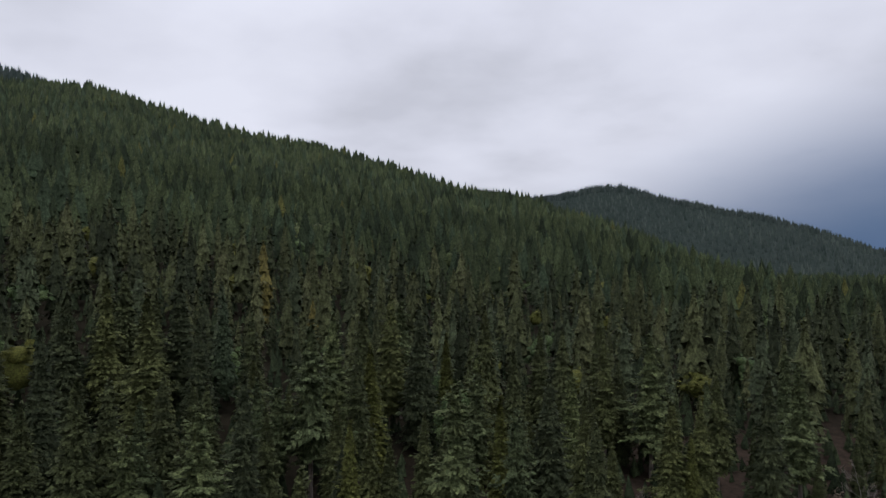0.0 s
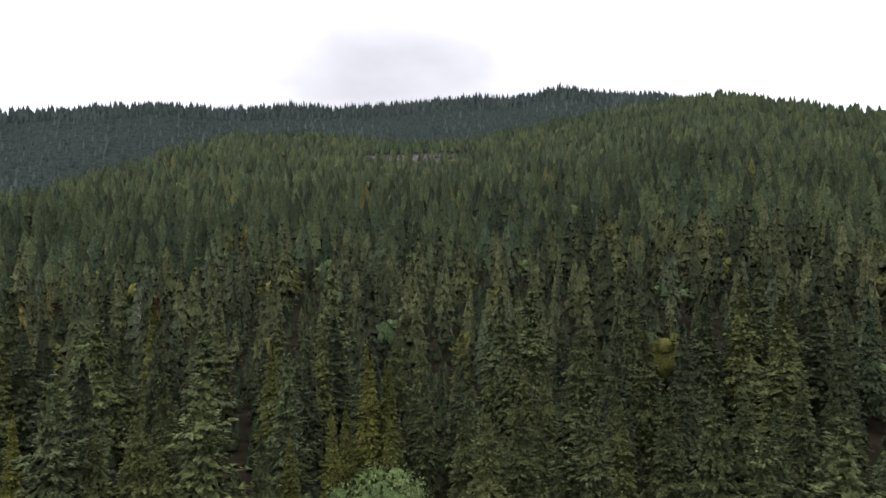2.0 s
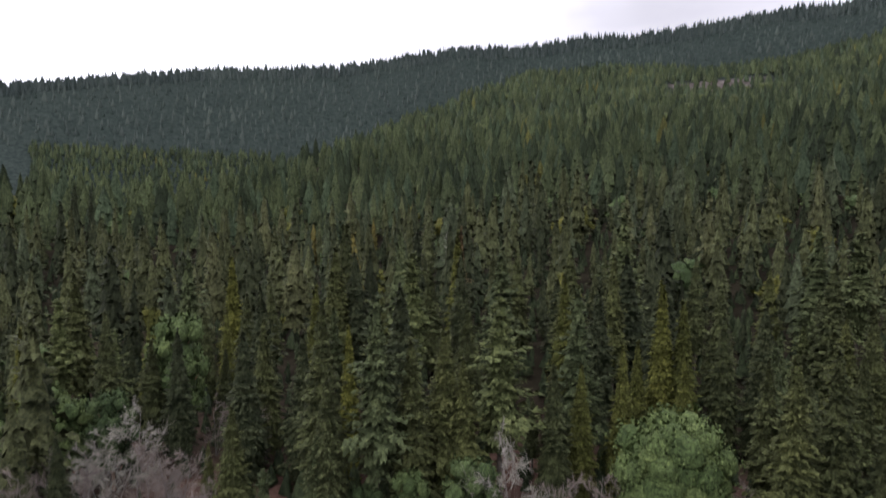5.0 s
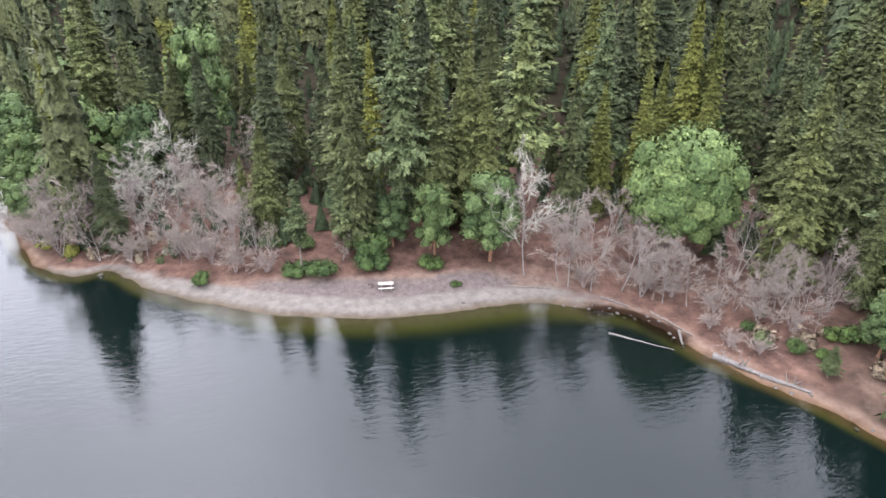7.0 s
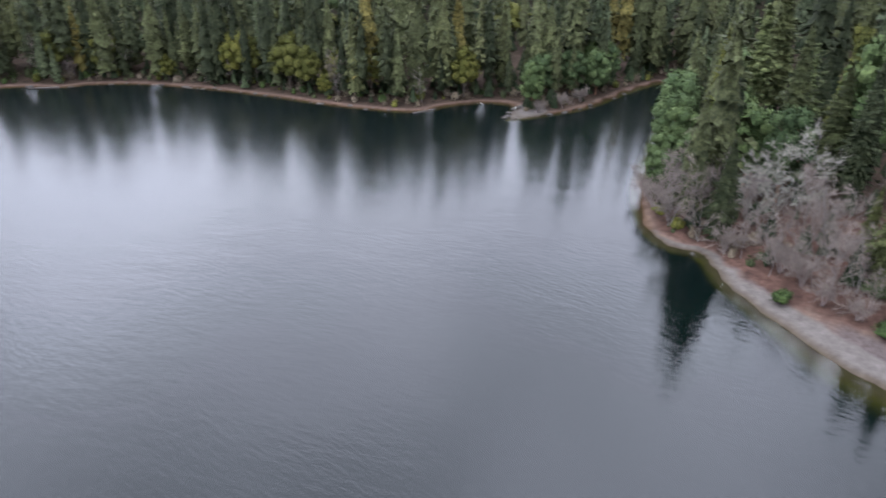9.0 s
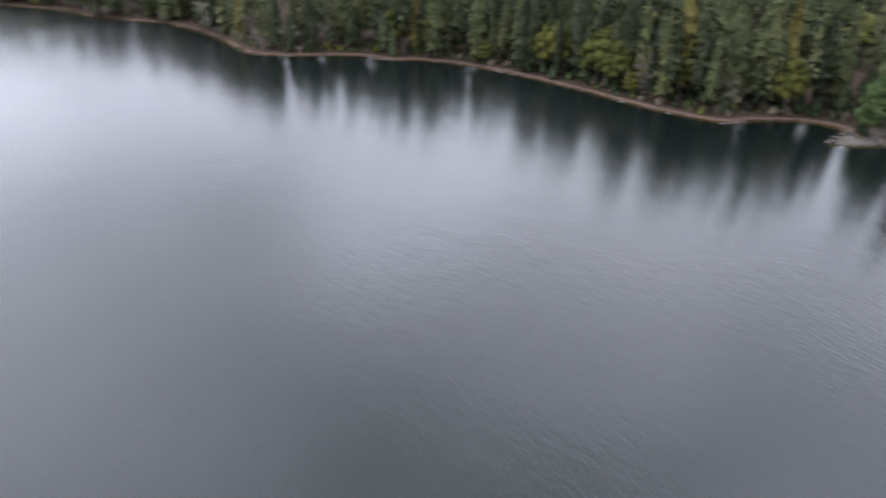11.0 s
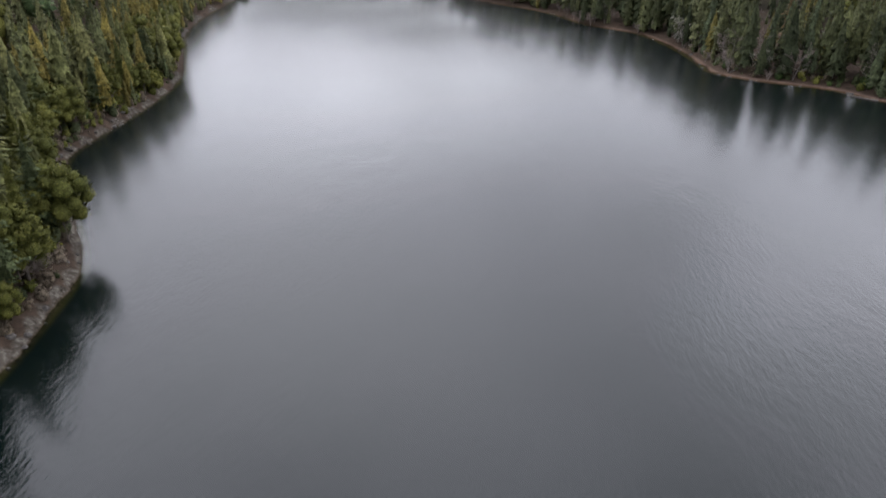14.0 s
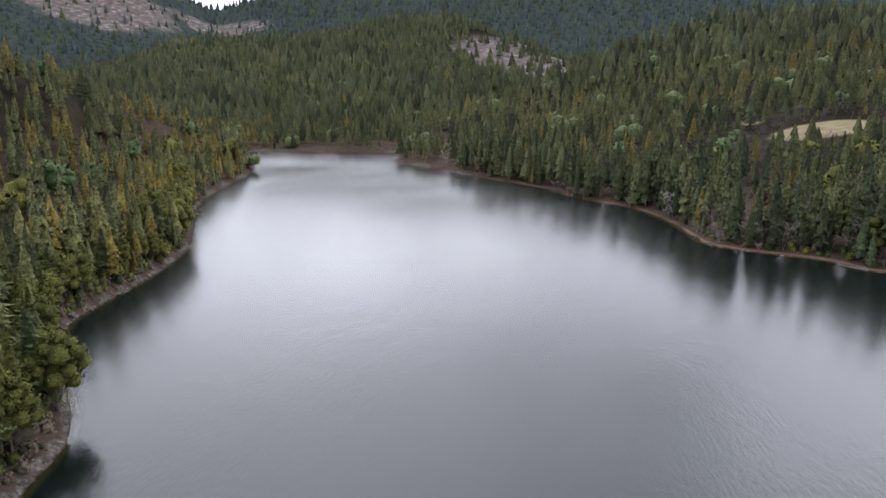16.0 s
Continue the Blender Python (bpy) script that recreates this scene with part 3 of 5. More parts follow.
def kites(base, along, side, length, width):
    """Folded leaf-shaped cards: base points, unit directions, sizes. Two triangles each."""
    n = len(base)
    length, width = np.broadcast_to(length, n)[:, None], np.broadcast_to(width, n)[:, None]
    mid = base + along * length * 0.45
    v = np.stack([base, mid + side * width * 0.5, base + along * length, mid - side * width * 0.5], 1).reshape(-1, 3)
    q = np.arange(n)[:, None] * 4
    return v, np.concatenate([q + [[0, 1, 2]], q + [[0, 2, 3]]], 0)


def thorns(base, along, side, length, width):
    """Fine twigs, one sliver each."""
    n = len(base)
    half = side * width * 0.5
    v = np.stack([base - half, base + half, base + along * np.broadcast_to(length, n)[:, None]], 1).reshape(-1, 3)
    return v, np.arange(3 * n).reshape(n, 3)


def unit(v):
    return v / (np.linalg.norm(v, axis=-1, keepdims=True) + 1e-9)


def tube(soup, points, radii, sides=5):
    pts = np.asarray(points, float)
    n = len(pts)
    d = unit(np.gradient(pts, axis=0))
    ref = np.where(np.abs(d[:, 2:3]) > 0.9, [[1.0, 0, 0]], [[0, 0, 1.0]])
    u = unit(np.cross(d, ref)); w = np.cross(d, u)
    a = np.arange(sides) / sides * 2 * np.pi
    ring = pts[:, None] + np.asarray(radii)[:, None, None] * (u[:, None] * np.cos(a)[None, :, None] + w[:, None] * np.sin(a)[None, :, None])
    f = []
    for k in range(n - 1):
        for j in range(sides):
            p, q = k * sides + j, k * sides + (j + 1) % sides
            f += [(p, q, q + sides), (p, q + sides, p + sides)]
    soup.add(ring.reshape(-1, 3), f)


def bushy(verts, faces, centres, up=0.5, grain=0.5):
    """Faces wound outwards and vertex normals that lean out of the crown or lobe, so that it shades as one body."""
    verts, faces = np.asarray(verts, float), np.asarray(faces)
    want = unit(unit(verts - centres) + [0, 0, up])
    tri = verts[faces]
    flat = unit(np.cross(tri[:, 1] - tri[:, 0], tri[:, 2] - tri[:, 0]))
    turned = (flat * want[faces].mean(1)).sum(1) < 0
    faces = np.where(turned[:, None], faces[:, ::-1], faces)
    flat = np.where(turned[:, None], -flat, flat)
    own = np.zeros_like(verts)
    for k in range(3):
        np.add.at(own, faces[:, k], flat)
    return faces, unit(want * (1 - grain) + unit(own) * grain)


def mesh_of(name, verts, faces, materials, index=None, normals=None):
    me = bpy.data.meshes.new(name)
    n = len(faces)
    me.vertices.add(len(verts)); me.loops.add(n * 3); me.polygons.add(n)
    me.vertices.foreach_set("co", np.asarray(verts, np.float32).ravel())
    me.loops.foreach_set("vertex_index", np.asarray(faces, np.int32).ravel())
    me.polygons.foreach_set("loop_start", np.arange(0, n * 3, 3, dtype=np.int32))
    for m in materials:
        me.materials.append(m)
    if index is not None:
        me.polygons.foreach_set("material_index", np.asarray(index, np.int32))
    me.update(calc_edges=True)
    if normals is not None:
        me.normals_split_custom_set_from_vertices(np.asarray(normals, np.float32))
    return me


def part(name, soup, mat, parent, label="", smooth=False):
    v, f, c = soup.shape()
    normals = None
    if mat in LEAFY:
        f, normals = bushy(v, f, c, 0.35, 0.3)
    me = mesh_of(name, v, f, [mat], None, normals)
    if smooth:
        me.polygons.foreach_set("use_smooth", np.ones(len(f), bool))
    ob = new(name, me)
    ob.parent = parent
    return tagged(ob, label)


def conifer_soups(rng, high, wide, bare, layers, points, sprays, blunt=1.0, droop=0.5, ragged=0.3, size=1.0, gaps=0.0, sides=6):
    """Trunk and crown of a conifer: whorls of branches, each a fan of small needle sprays, round a dense inner cone.
    bare: share of the trunk below the crown; blunt: under 1 full to the top, over 1 slender; sprays: on the longest branch;
    gaps: share of missing branches."""
    trunk, crown = Soup(), Soup()
    bend = rng.uniform(-0.012, 0.012, 2) * high
    hs = np.linspace(0, 1, 6)
    axis = np.stack([bend[0] * hs ** 2, bend[1] * hs ** 2, hs * high], 1)
    r0 = 0.012 * high
    tube(trunk, axis - [0, 0, 0.6] * (hs[:, None] == 0), r0 * (1.02 - hs) ** 0.8, sides)
    z_up = np.array([0, 0, 1.0])

    def reach_at(t):
        return wide * (1 - t) ** (0.9 * blunt) * (0.62 + 0.38 * min(1, t / 0.22)) + 0.12

    # the dense body of needles: overlapping ragged skirts
    skirts, star = (int(layers * 0.8), 24) if sprays > 7 else (max(6, int(layers * 0.55)), 14)
    full = 0.9 if gaps < 0.1 else 0.68
    for k in range(skirts):
        t = k / skirts
        a = rng.uniform(0, 6.28) + np.arange(star) * 6.28 / star
        rr = reach_at(t) * full * np.where(np.arange(star) % 2, 0.62, 1.0) * rng.uniform(1 - 0.9 * ragged, 1.1, star)
        z0, z1 = high * (bare + (1 - bare) * t), high * (bare + (1 - bare) * min(0.98, t + 2.4 / skirts))
        ring = np.stack([np.cos(a) * rr, np.sin(a) * rr, z0 - 0.3 * droop * rr + rng.uniform(-0.3, 0.3, star) * high / skirts], 1)
        u = z1 / high
        j = np.arange(star)
        crown.add(np.concatenate([ring, [[bend[0] * u * u, bend[1] * u * u, z1]]]), np.stack([j, (j + 1) % star, np.full(star, star)], 1))
    step = (1 - bare) * high / layers
    swell = 1 + 0.5 * ragged * np.sin(np.arange(layers) * rng.uniform(0.5, 1.1) + rng.uniform(0, 6.28))
    for k in range(layers):
        t = (k + rng.uniform(0, 0.7)) / layers
        u = bare + (1 - bare) * t
        reach = reach_at(t) * swell[k] * rng.uniform(1 - 0.3 * ragged, 1 + 0.3 * ragged)
        n = max(4, int(round(points * (0.5 + 0.5 * (1 - t)))))
        a = rng.uniform(0, 6.28) + (np.arange(n) + rng.uniform(-0.4, 0.4, n)) * 6.28 / n
        a = a[rng.uniform(0, 1, n) >= gaps]
        n = len(a)
        if n == 0:
            continue
        rr = reach * rng.uniform(1 - ragged, 1 + 0.4 * ragged, n)
        fall = droop * rng.uniform(0.4, 1.2, n) * (1 - t) - 0.75 * t * rng.uniform(0.6, 1.3, n)
        d = unit(np.stack([np.cos(a), np.sin(a), -fall], 1))
        flat = np.stack([-np.sin(a), np.cos(a), 0 * a], 1)
        root = np.stack([bend[0] * u * u + 0 * a, bend[1] * u * u + 0 * a, u * high + rng.uniform(-0.5, 0.5, n) * step], 1)
        span = rr * np.sqrt(1 + 0.5 * fall ** 2)
        q = max(3, int(round(sprays * (0.25 + 0.75 * min(1.0, reach / wide)))))
        m = n * q
        at = np.tile((np.arange(q) + 0.5) / q, n) ** 0.62 + rng.normal(0, 0.05, m)
        hand = rng.uniform(-1, 1, m)
        D, S, P = [np.repeat(v, q, 0) for v in (d, flat, span)]
        off = hand * P * 0.34 * np.clip(1.18 - at, 0, 1)
        base = np.repeat(root, q, 0) + D * (P * at)[:, None] + S * off[:, None] + z_up * (rng.normal(0, 0.10, m) * size - 0.16 * np.abs(off) - 0.06 * P * at ** 2)[:, None]
        e = unit(D + S * hand[:, None] * 0.6 + rng.normal(0, 0.2, (m, 3)) - z_up * (rng.uniform(0.25, 1.15, (m, 1)) * (1 - 0.4 * t)))
        side = unit(np.cross(e, z_up + rng.normal(0, 0.3, (m, 3))))
        ln = (0.42 + 0.075 * P) * rng.uniform(0.7, 1.35, m) * size
        crown.add(*thorns(base - e * (ln * 0.35)[:, None], e, side, ln, (ln * rng.uniform(0.6, 0.95, m))[:, None]))
    tip = np.array([[bend[0], bend[1], high * 0.95]])
    for a in (0, 2.1, 4.2):
        crown.add(*kites(tip, unit(np.array([[0.06 * math.cos(a), 0.06 * math.sin(a), 1.0]])), np.array([[math.cos(a + 1.5), math.sin(a + 1.5), 0]]), high * 0.05, 0.26))
    return trunk, crown


def leaf_cloud(rng, centre, radii, n, size, crown, shell=0.45):
    """Leaves over an uneven lobe."""
    d = unit(rng.normal(0, 1, (n, 3)))
    d[:, 2] = np.where(d[:, 2] < -0.5, -d[:, 2], d[:, 2])
    lump = 1 + 0.18 * np.sin(d[:, 0] * 7 + centre[0]) * np.sin(d[:, 1] * 6 + centre[1]) + 0.12 * np.sin(d[:, 2] * 9)
    r = (1 - shell * rng.uniform(0, 1, n) ** 1.6) * lump
    p = centre + d * r[:, None] * radii
    along = unit(d * 0.6 + rng.normal(0, 0.7, (n, 3)))
    side = unit(np.cross(along, rng.normal(0, 1, (n, 3))))
    ln = size * rng.uniform(0.6, 1.4, n)
    crown.add(*kites(p, along, side, ln, ln * 0.75), centre - [0, 0, 0.35 * radii[2]])


def core(rng, centre, radii, crown):
    """A lumpy inner mass of leaves."""
    n, m = 9, 5
    v = [centre + [0, 0, -radii[2]]]
    for i in range(1, m):
        el = -1.57 + 3.14 * i / m
        for j in range(n):
            a = j * 6.28 / n + 0.35 * i
            k = rng.uniform(0.8, 1.12)
            v.append(centre + radii * k * [math.cos(el) * math.cos(a), math.cos(el) * math.sin(a), math.sin(el)])
    v.append(centre + [0, 0, radii[2]])
    f = []
    for j in range(n):
        q = (j + 1) % n
        f += [(0, 1 + q, 1 + j), (len(v) - 1, 1 + (m - 2) * n + j, 1 + (m - 2) * n + q)]
        for i in range(m - 2):
            o = 1 + i * n
            f += [(o + j, o + q, o + n + q), (o + j, o + n + q, o + n + j)]
    crown.add(v, f, centre - [0, 0, 0.35 * radii[2]])


def broadleaf_soups(rng, high, wide, lobes, leaves, size, low=0.3, tall=0.42, lump=1.0, out=0.62):
    """A leafy tree: stem, limbs, and rounded clumps of leaves heaped over an egg-shaped crown."""
    trunk, crown = Soup(), Soup()
    top = np.array([rng.uniform(-0.06, 0.06) * high, rng.uniform(-0.06, 0.06) * high, high * 0.62])
    tube(trunk, [(0, 0, -0.5), (top[0] * 0.3, top[1] * 0.3, high * 0.22), tuple(top * [0.7, 0.7, 0.75]), tuple(top)], [0.022 * high, 0.017 * high, 0.012 * high, 0.005 * high], 6)
    mid, rise = high * (low + 1) * 0.5, high * (1 - low) * 0.5
    core(rng, np.array([0, 0, mid]), np.array([wide * 0.6, wide * 0.6, rise * 0.66]), crown)
    for k in range(lobes):
        a = k * 2.4 + rng.uniform(-0.4, 0.4)
        w = 1 - 1.75 * (k + 0.5) / lobes
        R = wide * rng.uniform(0.26, 0.42) * lump
        ring = math.sqrt(max(0.0, 1 - w * w))
        c = np.array([math.cos(a) * ring * (wide - 0.8 * R), math.sin(a) * ring * (wide - 0.8 * R), mid + w * (rise - 0.8 * R * tall / 0.5)]) * rng.uniform(0.86, 1.06)
        tube(trunk, [(top[0] * 0.5, top[1] * 0.5, high * (0.2 + 0.3 * rng.uniform())), tuple(c * [0.5, 0.5, 1] - [0, 0, 0.12 * high]), tuple(c)], [0.009 * high, 0.006 * high, 0.002 * high], 4)
        core(rng, c, np.array([R, R, R * tall / 0.5]) * 0.8, crown)
        leaf_cloud(rng, c, np.array([R, R, R * tall / 0.5]), leaves // lobes, size, crown, 0.25)
    return trunk, crown


def bare_soups(rng, high, wide, limbs=7, twigs=5, stems=1, fine=0.016, spread=0.6, spray=10, rise=0.3):
    """A leafless tree: stems and limbs in one mesh, its crown of twigs in another."""
    wood, brush = Soup(), Soup()
    for st in range(stems):
        a = rng.uniform(0, 6.28)
        lean = rng.uniform(0.0, 0.18) + (0.25 if stems > 1 else 0)
        h = high * rng.uniform(0.7, 0.95)
        kink = rng.normal(0, 0.03 * high, (5, 2)); kink[0] = 0
        hs = np.linspace(0, 1, 5)
        axis = np.stack([math.cos(a) * lean * h * hs + np.cumsum(kink[:, 0]) * 0.5, math.sin(a) * lean * h * hs + np.cumsum(kink[:, 1]) * 0.5, hs * h - 0.3 * (hs == 0)], 1)
        tube(wood, axis, 0.0065 * high * (1.05 - hs) + 0.012, 5)
        for k in range(limbs):
            u = 0.22 + 0.76 * (k + rng.uniform(0, 0.8)) / limbs
            root = np.array([np.interp(u, hs, axis[:, c]) for c in range(3)])
            b = rng.uniform(0, 6.28)
            L = wide * (1.15 - u) * rng.uniform(0.6, 1.15) + 0.08 * high
            d = unit(np.array([math.cos(b), math.sin(b), rng.uniform(0.25, 1.1)]))
            mid = root + d * L * 0.5
            end = mid + unit(d + rng.normal(0, 0.28, 3) + [0, 0, 0.2]) * L * 0.55
            tube(wood, [root, mid, end], [0.003 * high, 0.0021 * high, fine * 0.9], 4)
            for j in range(twigs):
                f = rng.uniform(0.2, 1.0)
                p = root + (mid - root) * min(1, 2 * f) + (end - mid) * max(0, 2 * f - 1)
                e = unit(d + rng.normal(0, spread, 3) + [0, 0, rise])
                l2 = L * rng.uniform(0.3, 0.65)
                q = p + e * l2
                tube(brush, [p, q], [fine * 1.0, fine * 0.4], 3)
                g = rng.uniform(0.15, 1.0, spray)
                e2 = unit(e + rng.normal(0, spread, (spray, 3)) + [0, 0, rise * 0.5])
                brush.add(*thorns(p + (q - p) * g[:, None], e2, unit(np.cross(e2, rng.normal(0, 1, (spray, 3)))), l2 * rng.uniform(0.35, 0.85, spray), fine * 1.9))
    return wood, brush


def make_tree(name, soups, mats, label, category="tree", parts=("trunk", "crown"), group=""):
    ob = new(name)
    for soup, mat, pn in zip(soups, mats, parts):
        part(pn, soup, mat, ob)
    return tagged(ob, label, category, group)


def stand(ob, x, y, turn=0.0, scale=1.0, stretch=1.0, sink=0.15, lean=0.0):
    ob.matrix_world = Matrix.Translation((x, y, height(x, y) - sink)) @ Euler((radians(lean), 0, radians(turn))).to_matrix().to_4x4()
    ob.scale = (scale, scale, scale * stretch)
    return ob


class Kind:
    """A tree that is built once per shape and then copied."""

    def __init__(self, name, label, category, group, makers, mats, parts=("trunk", "crown")):
        self.name, self.label, self.category, self.group, self.makers, self.mats, self.parts = name, label, category, group, makers, mats, parts
        self.done = {}

    def put(self, shape, x, y, high, base, turn, girth=1.0, lean=0.0, label=""):
        """base: the height that the shape was built with."""
        shape %= len(self.makers)
        if shape not in self.done:
            ob = self.done[shape] = make_tree(self.name, self.makers[shape](), self.mats, self.label, self.category, self.parts, self.group)
        else:
            ob = copy_thing(self.done[shape], Matrix())
        k = high / base
        stand(ob, x, y, turn, k * girth, 1.0 / girth, lean=lean)
        if label:
            tagged(ob, label)
        return ob


def con(seed, *a, **k):
    return lambda: conifer_soups(np.random.RandomState(seed), *a, **k)


def bro(seed, *a, **k):
    return lambda: broadleaf_soups(np.random.RandomState(seed), *a, **k)


def bar(seed, *a, **k):
    return lambda: bare_soups(np.random.RandomState(seed), *a, **k)


BIG = "conifers of the near forest"
FIRS = Kind("fir_tree", "dark green fir with drooping layered branches", "conifer", BIG,
            [con(11, 30, 5.2, 0.10, 34, 10, 19), con(12, 30, 4.6, 0.18, 32, 10, 18, ragged=0.4), con(13, 30, 5.7, 0.08, 34, 10, 20), con(14, 30, 4.3, 0.24, 31, 10, 18, ragged=0.45)], (BARK, FIR))
DARKS = Kind("fir_tree", "deep blue-green fir with dense needles", "conifer", BIG,
             [con(21, 30, 5.3, 0.08, 34, 10, 19), con(22, 30, 4.7, 0.14, 33, 10, 18, ragged=0.4), con(23, 30, 5.7, 0.05, 34, 10, 20)], (BARK, FIR_DARK))
PINES = Kind("pine_tree", "tall olive-green pine with bare lower trunk", "conifer", BIG,
             [con(31, 30, 4.6, 0.28, 26, 9, 22, blunt=0.72, droop=0.25, ragged=0.5, size=1.1, gaps=0.15), con(32, 30, 5.0, 0.22, 26, 9, 22, blunt=0.8, droop=0.22, ragged=0.5, size=1.1, gaps=0.15), con(33, 30, 4.2, 0.34, 24, 9, 21, blunt=0.66, droop=0.2, ragged=0.55, size=1.15, gaps=0.2)], (BARK, PINE))
CEDARS = Kind("cedar_tree", "slender yellow-green cedar with pointed top", "conifer", BIG,
              [con(41, 30, 4.0, 0.03, 38, 10, 15, blunt=1.0, droop=0.6, ragged=0.2, size=0.9), con(42, 30, 3.6, 0.05, 38, 10, 15, blunt=1.0, droop=0.6, ragged=0.2, size=0.9)], (BARK, CEDAR))
MADRONES = Kind("madrone_tree", "round evergreen broadleaf tree with glossy green leaves", "broadleaf tree", "broadleaf trees by the shore",
                [bro(51, 14, 6.5, 60, 9600, 0.34, low=0.14, tall=0.42), bro(52, 14, 4.8, 26, 2600, 0.42, low=0.12), bro(53, 14, 4.2, 22, 2200, 0.40, low=0.12)], (BARK_RED, MADRONE))
OAKS = Kind("oak_tree", "olive-yellow oak with a broad uneven crown", "broadleaf tree", "broadleaf trees by the shore",
            [bro(61, 14, 5.6, 24, 2000, 0.46, low=0.2), bro(62, 14, 4.6, 20, 1700, 0.46, low=0.22)], (BARK, OAK))
BARES = Kind("bare_tree", "leafless grey alder with fine upright twigs", "bare tree", "leafless trees by the shore",
             [bar(71, 12, 3.4, 13, 6, spray=38, fine=0.012), bar(72, 12, 3.0, 14, 6, spray=38, fine=0.012), bar(73, 12, 4.2, 8, 6, stems=2, spray=34, fine=0.012), bar(74, 12, 4.4, 6, 6, stems=3, spray=34, fine=0.012)], (BARK_GREY, LIMB))
FAR_BARES = Kind("bare_tree", "leafless grey alder with fine upright twigs", "bare tree", "leafless trees by the shore",
                 [bar(75, 12, 3.4, 10, 4, spray=14, fine=0.026), bar(76, 12, 3.0, 10, 4, spray=14, fine=0.026), bar(77, 12, 4.2, 6, 4, stems=2, spray=14, fine=0.026)], (BARK_GREY, LIMB))
FAR_THICKETS = Kind("bare_bush", "tangled leafless brown-grey bush at the water's edge", "bush", "leafless bushes by the shore",
                    [bar(93, 5, 2.6, 4, 3, stems=7, fine=0.022, spray=10), bar(94, 5, 3.0, 4, 3, stems=7, fine=0.022, spray=10)], (BARK_BROWN, LIMB), ("wood", "crown"))
MOSSY = Kind("bare_tree", "leafless tree hung with pale grey-green lichen", "bare tree", "leafless trees by the shore",
             [bar(81, 14, 4.6, 13, 6, fine=0.024, spread=0.8, spray=26, rise=0.0), bar(82, 14, 4.4, 9, 6, stems=2, fine=0.024, spread=0.8, spray=26, rise=0.0)], (BARK_GREY, BARK_PALE))
THICKETS = Kind("bare_bush", "tangled leafless brown-grey bush at the water's edge", "bush", "leafless bushes by the shore",
                [bar(91, 5, 2.6, 4, 4, stems=9, fine=0.011, spray=46), bar(92, 5, 3.0, 4, 4, stems=9, fine=0.011, spray=46)], (BARK_BROWN, LIMB), ("wood", "crown"))
SNAGS = Kind("dead_tree", "dead standing tree with bleached trunk and stubs", "dead tree", "dead trees in the forest",
             [bar(95, 22, 2.2, 12, 1, fine=0.02, spray=3), bar(96, 22, 1.6, 14, 1, fine=0.02, spray=3)], (BARK_PALE, BARK_GREY))


def shrub_maker(seed, high, wide, leaves):
    def build():
        rng = np.random.RandomState(seed)
        stem, crown = Soup(), Soup()
        for k in range(5):
            a = k * 1.26 + rng.uniform(-0.3, 0.3)
            c = np.array([math.cos(a) * wide * 0.5, math.sin(a) * wide * 0.5, high * rng.uniform(0.4, 0.68)])
            tube(stem, [(0, 0, -0.2), tuple(c * 0.6), tuple(c)], [0.05, 0.035, 0.015], 4)
            core(rng, c, np.array([wide * 0.42, wide * 0.42, high * 0.3]), crown)
            leaf_cloud(rng, c, np.array([wide * 0.5, wide * 0.5, high * 0.36]), leaves // 5, 0.2, crown, 0.25)
        return stem, crown
    return build


RUSTS = Kind("fir_tree", "dying conifer with rust-brown needles", "conifer", BIG, [con(45, 30, 3.2, 0.2, 22, 8, 10, ragged=0.5, gaps=0.2)], (BARK, RUST))
SHRUBS = Kind("shrub", "low bright green evergreen shrub", "shrub", "shrubs by the shore", [shrub_maker(97, 2.2, 1.6, 700), shrub_maker(98, 1.6, 1.9, 700)], (BARK, SHRUB), ("wood", "foliage"))

# ---- the woods ----
def far_shape(rng, layers, points, wide, high, cut=0.12):
    """A cheap conifer of jagged skirts, for trees that stay far away."""
    s = Soup()
    for k in range(layers):
        u = k / layers
        z0, z1 = high * (cut + (1 - cut) * u), high * (cut + (1 - cut) * min(1.0, u + 2.5 / layers))
        r = wide * 1.04 * (1 - u) ** 0.88 * rng.uniform(0.85, 1.1) + 0.15
        a = rng.uniform(0, 6.28) + np.arange(points) * 6.28 / points
        rr = r * np.where(np.arange(points) % 2, 0.42, 1.0) * rng.uniform(0.75, 1.15, points)
        ring = np.stack([np.cos(a) * rr, np.sin(a) * rr, z0 + rng.uniform(-0.04, 0.04, points) * high], 1)
        v = np.concatenate([ring, [[rng.uniform(-0.1, 0.1) * wide, rng.uniform(-0.1, 0.1) * wide, z1]]])
        j = np.arange(points)
        s.add(v, np.stack([j, (j + 1) % points, np.full(points, points)], 1))
    return s.shape()


def mid_shape(rng, layers, points, tufts, wide, bare, blunt, droop, size=1.75, gaps=0.0):
    trunk, crown = conifer_soups(rng, 30, wide, bare, layers, points, tufts, blunt, droop, 0.4, size, gaps)
    return crown.shape()


def round_shape(rng, lobes, leaves, size):
    trunk, crown = broadleaf_soups(rng, 14, 5.0, lobes, leaves, size, low=0.25)
    return crown.shape()


def twig_shape(rng, stems):
    wood, brush = bare_soups(rng, 12, 4.6, 5, 3, stems=stems, fine=0.035, spread=0.8, spray=18)
    a, b = wood.shape(), brush.shape()
    return np.concatenate([a[0], b[0]]), np.concatenate([a[1], b[1] + len(a[0])]), np.concatenate([a[2], b[2]])


